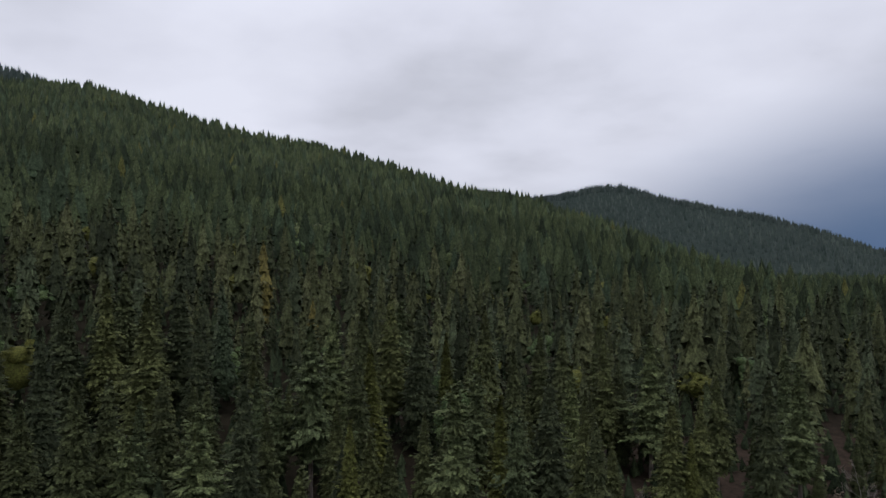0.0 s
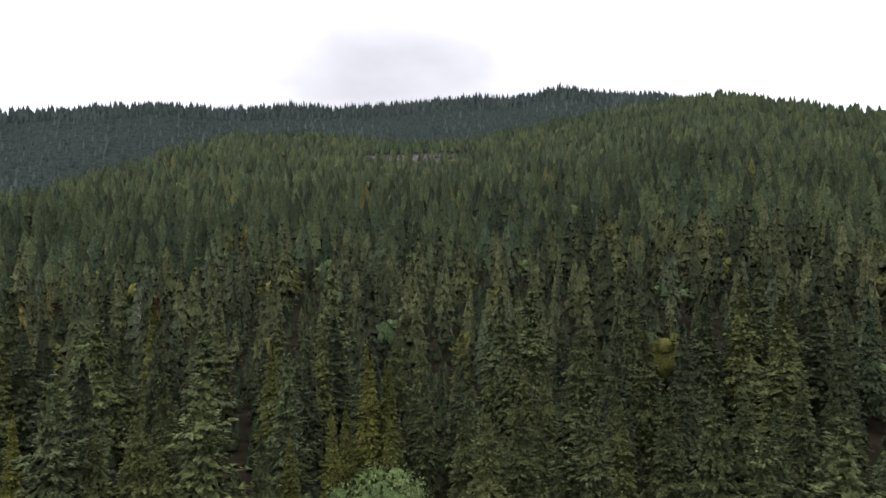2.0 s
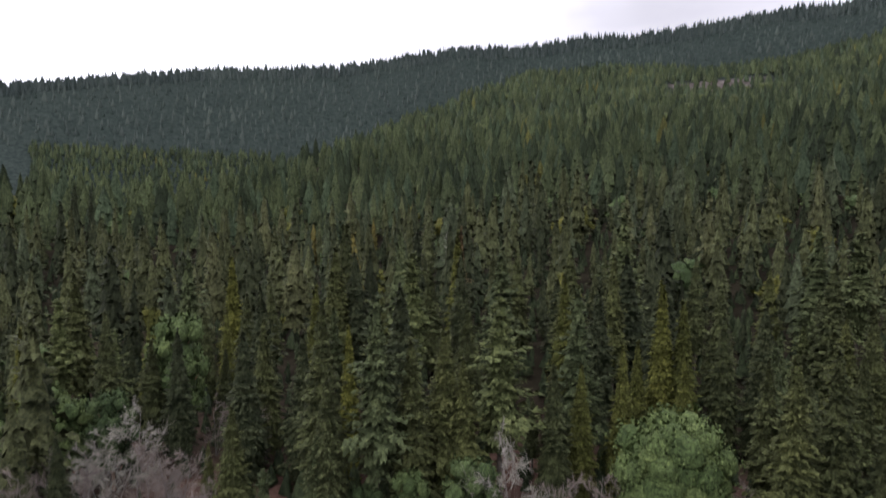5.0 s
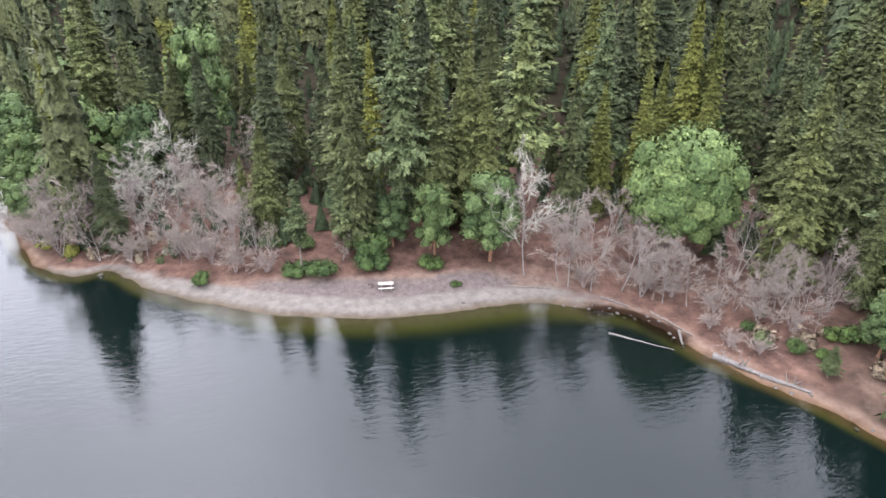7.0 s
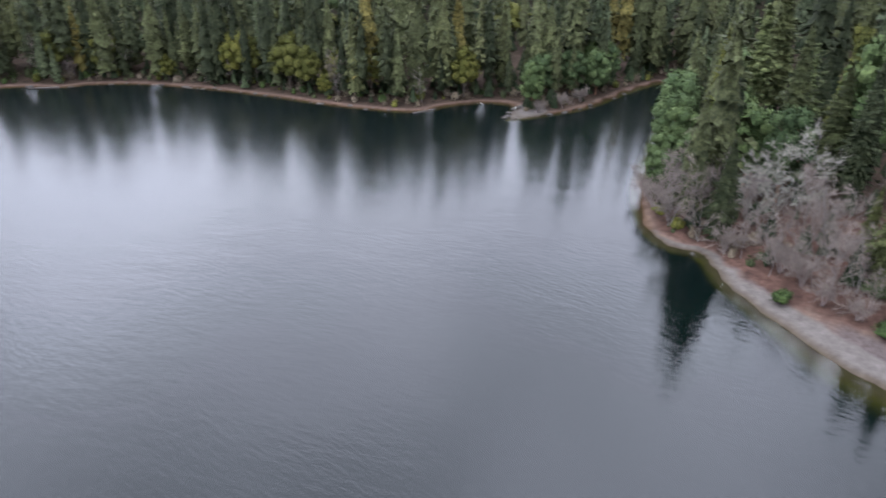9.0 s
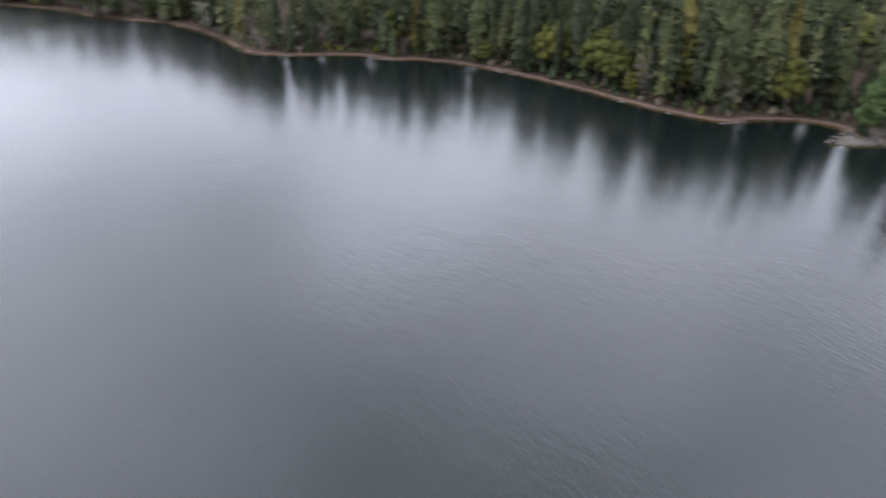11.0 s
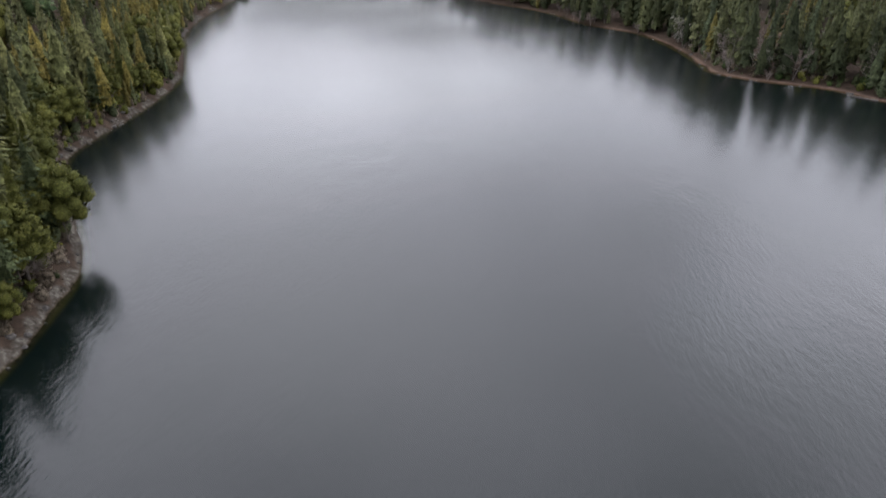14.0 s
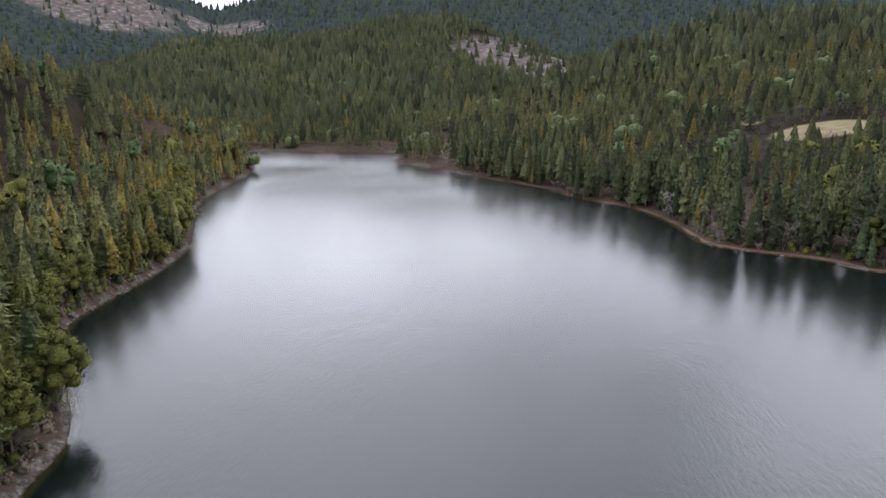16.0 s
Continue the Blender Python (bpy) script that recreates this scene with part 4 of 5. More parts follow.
def scatter(step, near, far, bearing0, bearing1, seed):
    """Jittered places on a grid inside a fan of the plan."""
    rng = np.random.RandomState(seed)
    n = int(far / step) + 1
    g = np.arange(-n, n + 1) * step
    x, y = [c.ravel() for c in np.meshgrid(g, g)]
    y = y + (np.round(x / step) % 2) * step / 2
    x, y = x + rng.uniform(-0.42, 0.42, x.shape) * step, y + rng.uniform(-0.42, 0.42, x.shape) * step
    r = np.hypot(x, y)
    b = (np.degrees(np.arctan2(-x, y)) + 75) % 360 - 75
    keep = (r >= near) & (r < far) & (b >= bearing0) & (b < bearing1)
    return x[keep], y[keep]


def open_ground(x, y, s, tall=True):
    """Where no forest tree grows: the water, the bank, the beach, meadows and balds."""
    clear = s < 2.6 - 1.3 * east_bank(x, y)
    clear |= (disc(x, y, -72, 18, 24, 50, 0) > 0.5) & (s < 11)
    clear |= (disc(x, y, -88, 36, 18, 2.2, -24) > 0.5)
    for m in MEADOWS:
        clear |= disc(x, y, *m) > 0.35
    for b in BALDS:
        clear |= (disc(x, y, *b) > 0.35) & (np.sin(x * 0.37) * np.sin(y * 0.29) > -0.5)
    clear |= tall & (disc(x, y, -140, -407, 52, 32, 22) > 0.5)
    clear |= tall & (s > 14) & (s < 90) & (ripple(x, y, 80, 35) + 0.4 * ripple(x, y, 25, 36) > 0.26) & (((np.degrees(np.arctan2(-x, y)) + 75) % 360 - 75) > 160) & (y < -150) & (x < 110)
    return clear


def plant(name, label, category, places, shapes, materials, tall, seed, mix, lift=0.0, among=False):
    """One joined wood. places: x, y arrays; tall: lowest and highest tree, in metres; mix: the share of each material."""
    rng = np.random.RandomState(seed)
    x, y = places
    z, s = land(x, y)
    ok = ~open_ground(x, y, s, lift == 0 and not among)
    x, y, z, s = x[ok], y[ok], z[ok], s[ok]
    vs, fs, ms, ns, base = [], [], [], [], 0
    which = rng.randint(0, len(shapes), len(x))
    patch = ripple(x, y, 90, seed) * 0.35 + rng.uniform(-0.5, 0.5, len(x))
    order = np.argsort(np.argsort(patch)) / max(1, len(x))
    tone = np.searchsorted(np.cumsum(mix), order * sum(mix)).clip(0, len(materials) - 1)
    h = rng.uniform(*tall, len(x)) * (1 + 0.15 * ripple(x, y, 45, seed + 1))
    small = rng.uniform(0, 1, len(x)) < 0.25
    h = h * np.clip(0.65 + s / 20, 0.65, 1)
    h = np.where(small, h * rng.uniform(0.45, 0.75, len(x)), h)
    h = h * np.where(disc(x, y, -128, -398, 70, 34, 22) > 0.5, 0.5, 1.0)
    for k, (V, F, C) in enumerate(shapes):
        F, Nv = (F, None) if among else bushy(V, F, C, 0.35, 0.3)
        idx = np.where(which == k)[0]
        if not len(idx):
            continue
        a = rng.uniform(0, 6.28, len(idx))
        k1 = h[idx] / 30.0
        g = k1 * rng.uniform(0.85, 1.25, len(idx))
        c, sn = np.cos(a), np.sin(a)
        P = np.empty((len(idx), len(V), 3), np.float32)
        P[:, :, 0] = g[:, None] * (c[:, None] * V[:, 0] - sn[:, None] * V[:, 1]) + x[idx, None]
        P[:, :, 1] = g[:, None] * (sn[:, None] * V[:, 0] + c[:, None] * V[:, 1]) + y[idx, None]
        P[:, :, 2] = k1[:, None] * V[:, 2] + z[idx, None] - 0.2
        vs.append(P.reshape(-1, 3))
        if not among:
            Q = np.empty_like(P)
            Q[:, :, 0] = c[:, None] * Nv[:, 0] - sn[:, None] * Nv[:, 1]
            Q[:, :, 1] = sn[:, None] * Nv[:, 0] + c[:, None] * Nv[:, 1]
            Q[:, :, 2] = Nv[:, 2]
            ns.append(Q.reshape(-1, 3))
        fs.append((F[None] + (np.arange(len(idx)) * len(V))[:, None, None] + base).reshape(-1, 3))
        ms.append(np.repeat(tone[idx], len(F)))
        base += len(idx) * len(V)
    me = mesh_of(name, np.concatenate(vs), np.concatenate(fs), materials, np.concatenate(ms), np.concatenate(ns) if ns else None)
    tagged(new(name, me), label, category, kind="stuff")
    return len(x)


TONES = [FIR_DARK, FIR, FIR_BLUE, PINE, CEDAR, OAK]


def blob_shape(rng, lobes, points):
    """A cheap rounded crown of a few lumps."""
    s = Soup()
    for k in range(lobes):
        a = k * 2.4
        c = np.array([math.cos(a) * 6.5, math.sin(a) * 6.5, 9 + 8 * rng.uniform()])
        rings = []
        for el, rad in ((-1.0, 1.1), (0.45, 0.9)):
            t = np.arange(points) * 6.28 / points + rng.uniform(0, 1)
            rr = 6.5 * rad * rng.uniform(0.75, 1.2, points)
            rings.append(np.stack([c[0] + np.cos(t) * rr, c[1] + np.sin(t) * rr, c[2] + el * 6.5 + rng.uniform(-1, 1, points)], 1))
        v = np.concatenate(rings + [[c + [0, 0, 6.5]]])
        j = np.arange(points)
        n = (j + 1) % points
        s.add(v, np.concatenate([np.stack([j, n, n + points], 1), np.stack([j, n + points, j + points], 1), np.stack([j + points, n + points, np.full(points, 2 * points)], 1)]), c - [0, 0, 3.0])
    return s.shape()


def build_woods():
    g = np.random.RandomState(5)
    mids = [mid_shape(g, 14, 7, 6, 5.6, 0.14, 1.0, 0.5), mid_shape(g, 14, 7, 6, 5.0, 0.2, 0.95, 0.5), mid_shape(g, 13, 7, 6, 5.0, 0.28, 0.75, 0.25, 1.9, 0.12), mid_shape(g, 15, 7, 5, 4.4, 0.08, 1.0, 0.6)]
    lows = [far_shape(g, 5, 10, 6.4, 30, 0.15), far_shape(g, 5, 10, 5.6, 30, 0.12), far_shape(g, 5, 10, 6.9, 30, 0.2)]
    tiny = [far_shape(g, 2, 6, 7.6, 30, 0.15), far_shape(g, 2, 6, 6.8, 30, 0.1), far_shape(g, 2, 6, 8.2, 30, 0.15)]
    dots = [far_shape(g, 1, 6, 9.0, 30, -0.3), far_shape(g, 1, 6, 8.0, 30, -0.3)]
    rounds = [round_shape(g, 5, 80, 1.4), round_shape(g, 5, 70, 1.4)]
    blobs = [blob_shape(g, 3, 6), blob_shape(g, 2, 6)]
    mixed = (2, 3, 4, 3, 2.5, 2.4, 0.8, 0.15)
    muted = (2, 3, 4, 4, 1.2, 4, 3, 1)
    plant("near_forest", "dense mixed conifer forest above the lake", "forest", scatter(11.4, 165, 330, -40, 155, 2), mids, SLOPES, (15, 33), 3, mixed)
    plant("mid_forest", "dense conifer forest on the slopes", "forest", scatter(10.8, 330, 720, -42, 150, 4), lows, HILLS, (14, 31), 5, mixed)
    plant("near_forest", "mixed conifer forest behind the western bank", "forest", scatter(8.6, 165, 330, 155, 203, 52), mids, SLOPES, (10, 22), 53, muted)
    plant("mid_forest", "young conifer forest on the western slope", "forest", scatter(9.0, 330, 720, 150, 203, 54), lows, DRY_HILLS, (9, 20), 55, muted)
    warm = (0.5, 0.7, 1.5, 3, 0.3, 5, 5, 8)
    plant("near_forest", "olive-green mixed forest on the eastern slope", "forest", scatter(5.7, 165, 330, 203, 228, 24), mids, SLOPES, (8, 17), 25, warm)
    plant("mid_forest", "olive-green mixed forest on the eastern slope", "forest", scatter(7.0, 330, 720, 203, 228, 26), lows, DRY_HILLS, (8, 17), 27, warm)
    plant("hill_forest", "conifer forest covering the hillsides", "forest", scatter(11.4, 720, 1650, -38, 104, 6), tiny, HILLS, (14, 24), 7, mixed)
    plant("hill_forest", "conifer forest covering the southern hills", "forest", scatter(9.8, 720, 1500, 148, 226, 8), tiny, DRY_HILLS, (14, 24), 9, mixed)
    plant("distant_forest", "dark distant conifer forest on the ridges", "forest", scatter(26.0, 1650, 3150, -38, 108, 10), dots, [HAZY_FIR], (16, 27), 11, (1,))
    x, y = scatter(5.4, 60, 400, 104, 226, 30)
    s = shore_distance(x, y)
    row = (s > 2.8 - 1.3 * east_bank(x, y)) & (s < 17)
    row &= disc(x, y, -120, -38, 24, 9, 12) < 0.5
    east = row & (x > -60) & (((np.degrees(np.arctan2(-x, y)) + 75) % 360 - 75) > 196)
    row &= ~east
    plant("shore_forest", "dark conifers crowding the banks of the lake", "forest", (x[row], y[row]), mids, SLOPES, (17, 29), 31, (3, 4, 4, 3, 2, 2, 1, 1))
    u, v = scatter(7.0, 60, 400, 104, 204, 64)
    near = shore_distance(u, v)
    back = (near > 2.8) & (near < 15) & (v < -90) & (u < 90)
    plant("shore_forest", "dark conifers crowding the western bank", "forest", (u[back], v[back]), mids, SLOPES, (16, 26), 65, (3, 4, 4, 3, 2, 2, 1, 0.5))
    plant("shore_forest", "olive-green conifers crowding the eastern bank", "forest", (x[east], y[east]), mids, SLOPES, (11, 20), 32, (0.5, 0.7, 1.5, 3, 0.3, 5, 5, 8))
    x, y = scatter(9.5, 1900, 3200, -38, 108, 28)
    b = (np.degrees(np.arctan2(-x, y)) + 75) % 360 - 75
    top = np.abs(np.hypot(x, y) - crest(BACK_HILLS + WEST_RANGE, b)[1] + 20) < 45
    plant("ridge_forest", "dark conifers along the far skyline", "forest", (x[top], y[top]), dots, [HAZY_FIR], (12, 30), 29, (1,))
    plant("distant_forest", "dark distant conifer forest on the southern range", "forest", scatter(20.0, 1500, 2550, 148, 226, 12), dots, [HAZY_FIR, HILLS[2]], (16, 26), 13, (2, 1))
    plant("east_forest", "conifer forest behind the eastern shore", "forest", scatter(13.0, 50, 420, 228, 320, 14), lows, HILLS, (18, 30), 15, mixed)
    # between the trees only the darkest tones are used, to paint the gaps' shade
    plant("understory", "young conifers filling the gaps of the forest, toned dark as shade", "forest", scatter(5.0, 88, 330, -42, 155, 60), tiny, HILLS[:2], (3, 7), 61, (3, 2))
    plant("oak_wood", "rounded olive broadleaf trees among the conifers", "woodland", scatter(42.0, 155, 420, -40, 228, 16), rounds, [MADRONE, OAK], (24, 38), 17, (2, 3), 12.0)
    x, y = scatter(10.5, 60, 560, 160, 204, 34)
    s = shore_distance(x, y)
    strip = (s > 3) & (((s < 90) & (ripple(x, y, 80, 35) + 0.4 * ripple(x, y, 25, 36) > 0.2)) | (disc(x, y, -138, -405, 75, 48, 22) > 0.5))
    plant("bare_wood", "grey-brown leafless woodland between the conifers", "woodland", (x[strip], y[strip]), [twig_shape(g, 1), twig_shape(g, 2), twig_shape(g, 3)], [GREY_TWIGS, BROWN_TWIGS], (17, 28), 37, (1, 1), 0.0, True)
    x, y = scatter(6.0, 380, 500, 155, 172, 62)
    ring = disc(x, y, -140, -407, 56, 36, 22) > 0.45
    plant("bare_wood", "dark grey leafless oaks round the pale meadow", "woodland", (x[ring], y[ring]), [twig_shape(g, 2), twig_shape(g, 3)], [GREY_TWIGS, BROWN_TWIGS], (20, 30), 63, (1, 1), 0.0, True)
    plant("oak_wood", "rounded olive broadleaf trees on the hillsides", "woodland", scatter(54.0, 420, 1400, -38, 224, 18), blobs, [HILLS[3], HILLS[6]], (13, 22), 19, (3, 2), 8.0)


build_woods()


HEROES = []  # places of the trees that are set one by one


def individual_conifers(limit):
    x, y = scatter(11.0, 60, 165, -42, 228, 20)
    z, s = land(x, y)
    r = np.hypot(x, y)
    ok = ~open_ground(x, y, s)
    for hx, hy, gap in HEROES:
        ok &= np.hypot(x - hx, y - hy) > gap
    x, y, r, s = x[ok], y[ok], r[ok], s[ok]
    rng = np.random.RandomState(21)
    order = np.argsort(r)
    rest = []
    for count, i in enumerate(order):
        if count < limit:
            u = rng.uniform()
            if x[i] > 20 and y[i] < 0:  # the eastern bank is drier
                u = 0.62 + 0.38 * u if u > 0.3 else u
            kind = FIRS if u < 0.42 else DARKS if u < 0.62 else PINES if u < (0.76 if x[i] > 20 and y[i] < 0 else 0.92) else CEDARS
            h = rng.uniform(17, 31) * (0.6 if rng.uniform() < 0.2 else 1) * np.clip(0.6 + s[i] / 20, 0.6, 1)
            if x[i] > 20 and y[i] < 0:
                h *= 0.85 if r[i] < 130 else 0.65
            elif y[i] < -140:
                h *= 0.75
            kind.put(rng.randint(0, 9), x[i], y[i], h, 30, rng.uniform(0, 360), rng.uniform(0.95, 1.35))
        else:
            rest.append(i)
    g = np.random.RandomState(6)
    mids = [mid_shape(g, 22, 9, 11, 5.2, 0.12, 1.0, 0.5, 1.3), mid_shape(g, 19, 9, 11, 5.0, 0.25, 0.75, 0.25, 1.4, 0.12), mid_shape(g, 22, 9, 11, 4.6, 0.18, 0.95, 0.5, 1.3)]
    if rest:
        plant("near_forest", "dense mixed conifer forest above the beach", "forest", (x[rest], y[rest]), mids, TONES, (17, 32), 23, (3, 5, 2, 4, 1, 0.2))


def east_strip():
    x, y = scatter(1.9, 60, 330, 200, 240, 42)
    s = shore_distance(x, y)
    keep = (s > 1.3) & (s < 6.5) & (east_bank(x, y) > 0.5)
    return x[keep], y[keep]


def undergrowth():
    """Low brush that crowds the banks outside the beach."""
    g = np.random.RandomState(8)
    shapes = []
    for k in range(3):
        sp = Soup()
        core(g, np.array([0, 0, 9.0]), np.array([10.0, 10.0, 13.0]), sp)
        leaf_cloud(g, np.array([0, 0, 12.0]), np.array([13.0, 13.0, 15.0]), 24, 6.0, sp, 0.5)
        shapes.append(sp.shape())
    x, y = scatter(3.0, 72, 260, -40, 228, 40)
    s = shore_distance(x, y)
    off = (disc(x, y, -72, 14, 17, 44, -8) > 0.5)
    keep = (s > 2.7 - 1.5 * east_bank(x, y)) & (s < 9) & ~off
    x, y = x[keep], y[keep]
    plant("undergrowth", "brown and olive brush hanging over the rocky bank", "brush", east_strip(), shapes, [TWIGGY, OAK, FIR_DARK], (1.6, 4.2), 43, (3, 3, 1), 6.0)
    plant("undergrowth", "dense brown and green brush along the banks", "brush", (x, y), shapes, [TWIGGY, SHRUB, OAK, FIR_DARK], (1.6, 3.6), 41, (5, 1, 1, 3), 6.0)


undergrowth()


# ---- trees that can be told apart ----
def set_trees(kind, base, rows, gap=4.2, girth=1.15):
    for k, (x, y, h) in enumerate(rows):
        kind.put(k, x, y, h, base, (k * 137.5) % 360, girth * (0.88 + 0.24 * (k * 0.618 % 1)))
        HEROES.append((x, y, gap))


# cedars and firs behind the beach
set_trees(CEDARS, 30, [(-89.4, 62.2, 29.4), (-87.6, 64.7, 26.7), (-83.9, 52.0, 22.2), (-83.9, 45.5, 20.4), (-83.1, 61.5, 19.7), (-87.9, 56.8, 21.4), (-62.1, 67.5, 17.1), (-149.5, 48.9, 30),
                       (-12.2, 126.0, 25), (2.0, 150.8, 24)], gap=6.0, girth=1.25)
set_trees(FIRS, 30, [(-82.7, 40.9, 21.3), (-84.9, 21.6, 25.8), (-86.9, 26.6, 26.2), (-85.3, 28.7, 22.5), (-84.3, 10.4, 21.8), (-97.4, -4.1, 10.6), (-98.4, -0.1, 9.3), (-71.1, 65.4, 22.3), (-68.2, 68.4, 22.8)])
set_trees(FIRS, 30, [(-76.7, 89.3, 24), (-60.1, 65.2, 26), (-60.3, 59.4, 26), (-51.6, 69.1, 26), (-80.7, 104, 28), (-86, 70.6, 23.9), (-93.4, 99, 27), (-63.2, 131.9, 32), (-49.8, 118.9, 32),
                     (-66, 102.8, 28), (-34.6, 98.3, 24), (-113.4, 23.5, 26), (-101.4, 31.4, 22), (-105.9, 42, 26), (-130.2, 67.5, 26.9)])
set_trees(FIRS, 30, [(14.4, 128.7, 26), (22.2, 148.8, 27), (43.1, 181.5, 28), (33.5, 137.6, 27), (45.3, 140.6, 27), (-36.8, 136.7, 28), (-66, 145.6, 31), (-57.4, 140.6, 28), (-9.1, 94.2, 19.9), (-6.5, 94.5, 18.9),
                     (8, 127.2, 23), (52.1, 127.8, 23.9), (44.3, 115.7, 22), (76, 124.2, 14), (-34.4, 103.1, 22), (-2, 104, 20)])
set_trees(DARKS, 30, [(-119, -20, 26), (-120, 4, 28), (-112, -27, 20), (-106, 1, 24), (-114, -9, 23), (-102.9, 9.3, 23.3), (-95, -22, 15.3), (-75.1, 137.4, 27), (17.3, 106, 26), (-69.2, 128.5, 29)], girth=1.1)
set_trees(PINES, 30, [(-84.6, 16.8, 31.2), (-83.9, 9, 14.8), (-81, 2.6, 13.2), (-87.3, 34.8, 30.3), (-90.3, 48.3, 29.2), (-131.2, 81, 33), (-53.9, 69.9, 24), (-104, 26.9, 19.9), (-8.5, 163.1, 28), (-20.4, 111.5, 31), (-26.5, 101.6, 24)])
PINES.put(1, -44.8, 53.2, 4.1, 30, 40, 1.9, label="small young pine with soft green needles on the bank")
HEROES.append((-44.8, 53.2, 3))
set_trees(FIRS, 30, [(-52.4, 63.5, 16), (-48.8, 64.6, 18), (-55.6, 67.5, 20), (-45.0, 64.5, 15)])
set_trees(PINES, 30, [(61.8, -61, 16), (69.0, -77.5, 15), (73.5, -84, 13), (66, -47, 20), (60.5, -42, 21), (76, -76, 17), (100, -120, 13), (102, -140, 13), (108, -172, 14)], gap=2.5, girth=1.2)
set_trees(CEDARS, 30, [(65.5, -70, 15), (62, -53, 19), (68, -60, 18), (72, -67, 18), (80, -91, 14), (88, -98, 13), (98.5, -111, 12), (104, -154, 14)], gap=2.5, girth=1.4)
set_trees(RUSTS, 30, [(-154.3, 51.2, 30), (-68, -226, 24), (-36, -330, 20)])

# broadleaf evergreens
MADRONES.put(0, -70.3, 50.8, 18.0, 14, 10, 0.90, label="large round evergreen madrone with bright glossy leaves")
for k, (x, y, h, g) in enumerate([(-83.5, 15.3, 7.8, 1.05), (-78.8, 19.9, 12, 0.8), (-77.2, 27.2, 13, 0.95), (-122.8, -9.7, 25, 0.7), (4.5, 134.4, 15, 1.0), (-62.8, 108.1, 15, 1.0), (-113, -24, 14, 0.9), (-108, -31, 11, 1.0), (-119, -29, 15, 0.9), (-110, -18, 16, 0.8), (-45.4, 59.8, 7.5, 1.0),
                                  (-116.5, -36.5, 13, 0.9), (-111.5, -37.5, 9, 1.0), (-122, -39.5, 14, 0.9), (-130, -42, 15, 0.9), (-140, -45, 14, 0.9), (-105.5, -35, 8, 1.0)]):
    MADRONES.put(1 + k % 2, x, y, h, 14, k * 77, g)
    HEROES.append((x, y, 4.5))
HEROES.append((-70.3, 50.8, 9))
for k, (x, y, h) in enumerate([(-113, -150, 12), (-120, -139, 13), (-124, -116, 14), (-137, -97, 12), (-103, -170, 7), (-116, -124, 6), (68, -80, 12), (112, -178, 15), (111, -188, 13), (65, -68, 8), (103, -142, 8), (118, -160, 12), (100, -124, 9), (90, -100, 10), (122, -206, 14), (150, -258, 14)]):
    OAKS.put(k, x, y, h, 14, k * 67)
    HEROES.append((x, y, 4.5))

# leafless trees along the water
for k, (x, y, h) in enumerate([(-86, -5.6, 9.5), (-87.7, -13.1, 7), (-95.5, -29.4, 11), (-97.1, -26, 12), (-69.3, 35.2, 13.9), (-67.5, 37.5, 11.5), (-66.3, 41, 11.1), (-64.5, 42.8, 9.8), (-62.4, 44.6, 9.1),
                               (-60.7, 46.9, 8.7), (-62.7, 54.6, 11.9), (-60.6, 56.9, 8.4), (-56.2, 55.4, 8.2), (-61.3, 51.5, 7.7), (-82.2, 8.1, 5.3), (-118.3, -3.7, 10.8), (-109.2, 2.4, 11.1), (-70.5, 34.4, 11), (-53, 56.5, 6.9)]):
    BARES.put(k, x, y, h, 12, k * 97)
    HEROES.append((x, y, 2.5))
for k, (x, y, h) in enumerate([(-71.5, 38, 9), (-73, 41.5, 10), (-68.5, 44.5, 9), (-66, 48.5, 8), (-89.5, -9, 8), (-92, -14, 8), (-91, -17.5, 7), (-99.5, -32, 9), (-57.5, 51, 7), (-90, -3, 8), (-52.6, 102, 10), (-32.6, 104.2, 10), (35.1, 111.2, 9), (-74, 46.5, 9), (-84.5, -1, 6), (-91, -6, 10), (-94, -11, 11), (-96, -8, 12), (-95.5, -19, 11), (-100, -25, 12), (-104, -30, 11), (-88, -3, 8), (-99, -12, 12), (-107, -33, 10), (-93, -24, 8), (-53.8, 53.5, 6), (-55.4, 57.0, 8), (-58.5, 59.5, 9), (-53.2, 60.2, 8), (-56.5, 62.5, 9), (-51.0, 56.8, 6)]):
    BARES.put(k + 2, x, y, h, 12, k * 61)
    HEROES.append((x, y, 2.5))
for k, (x, y, h) in enumerate([(-102.1, -14.2, 15.1), (-103.2, -20.8, 12.6), (-73, 30.6, 18), (-99, -17, 11), (-58.9, -211.5, 9), (-44, -254, 12)]):
    MOSSY.put(k, x, y, h, 14, k * 53, 0.75 if h > 17 else 1.0)
    HEROES.append((x, y, 3))
for k, (x, y, h) in enumerate([(-84, -6, 4.5), (-87, -9, 4.5), (-89, -12, 5), (-92, -20, 4), (-97, -30, 5), (-101, -34, 5), (-105, -37, 5), (-82.5, -2, 3.5), (-68.5, 37, 3.5), (-65, 43.5, 3.5), (-63, 46, 3.5), (-58.5, 49, 3.5), (-54.5, 52, 3.2), (-52.5, 47, 2.4), (-56.0, 46.8, 2.6), (-50.2, 49.2, 2.2), (-52.0, 54.5, 3.0), (-57.8, 54.5, 3.4), (-143, -73, 4), (-137, -76, 3), (-150, -72, 4)]):
    THICKETS.put(k, x, y, h, 5, k * 71, 1.1)


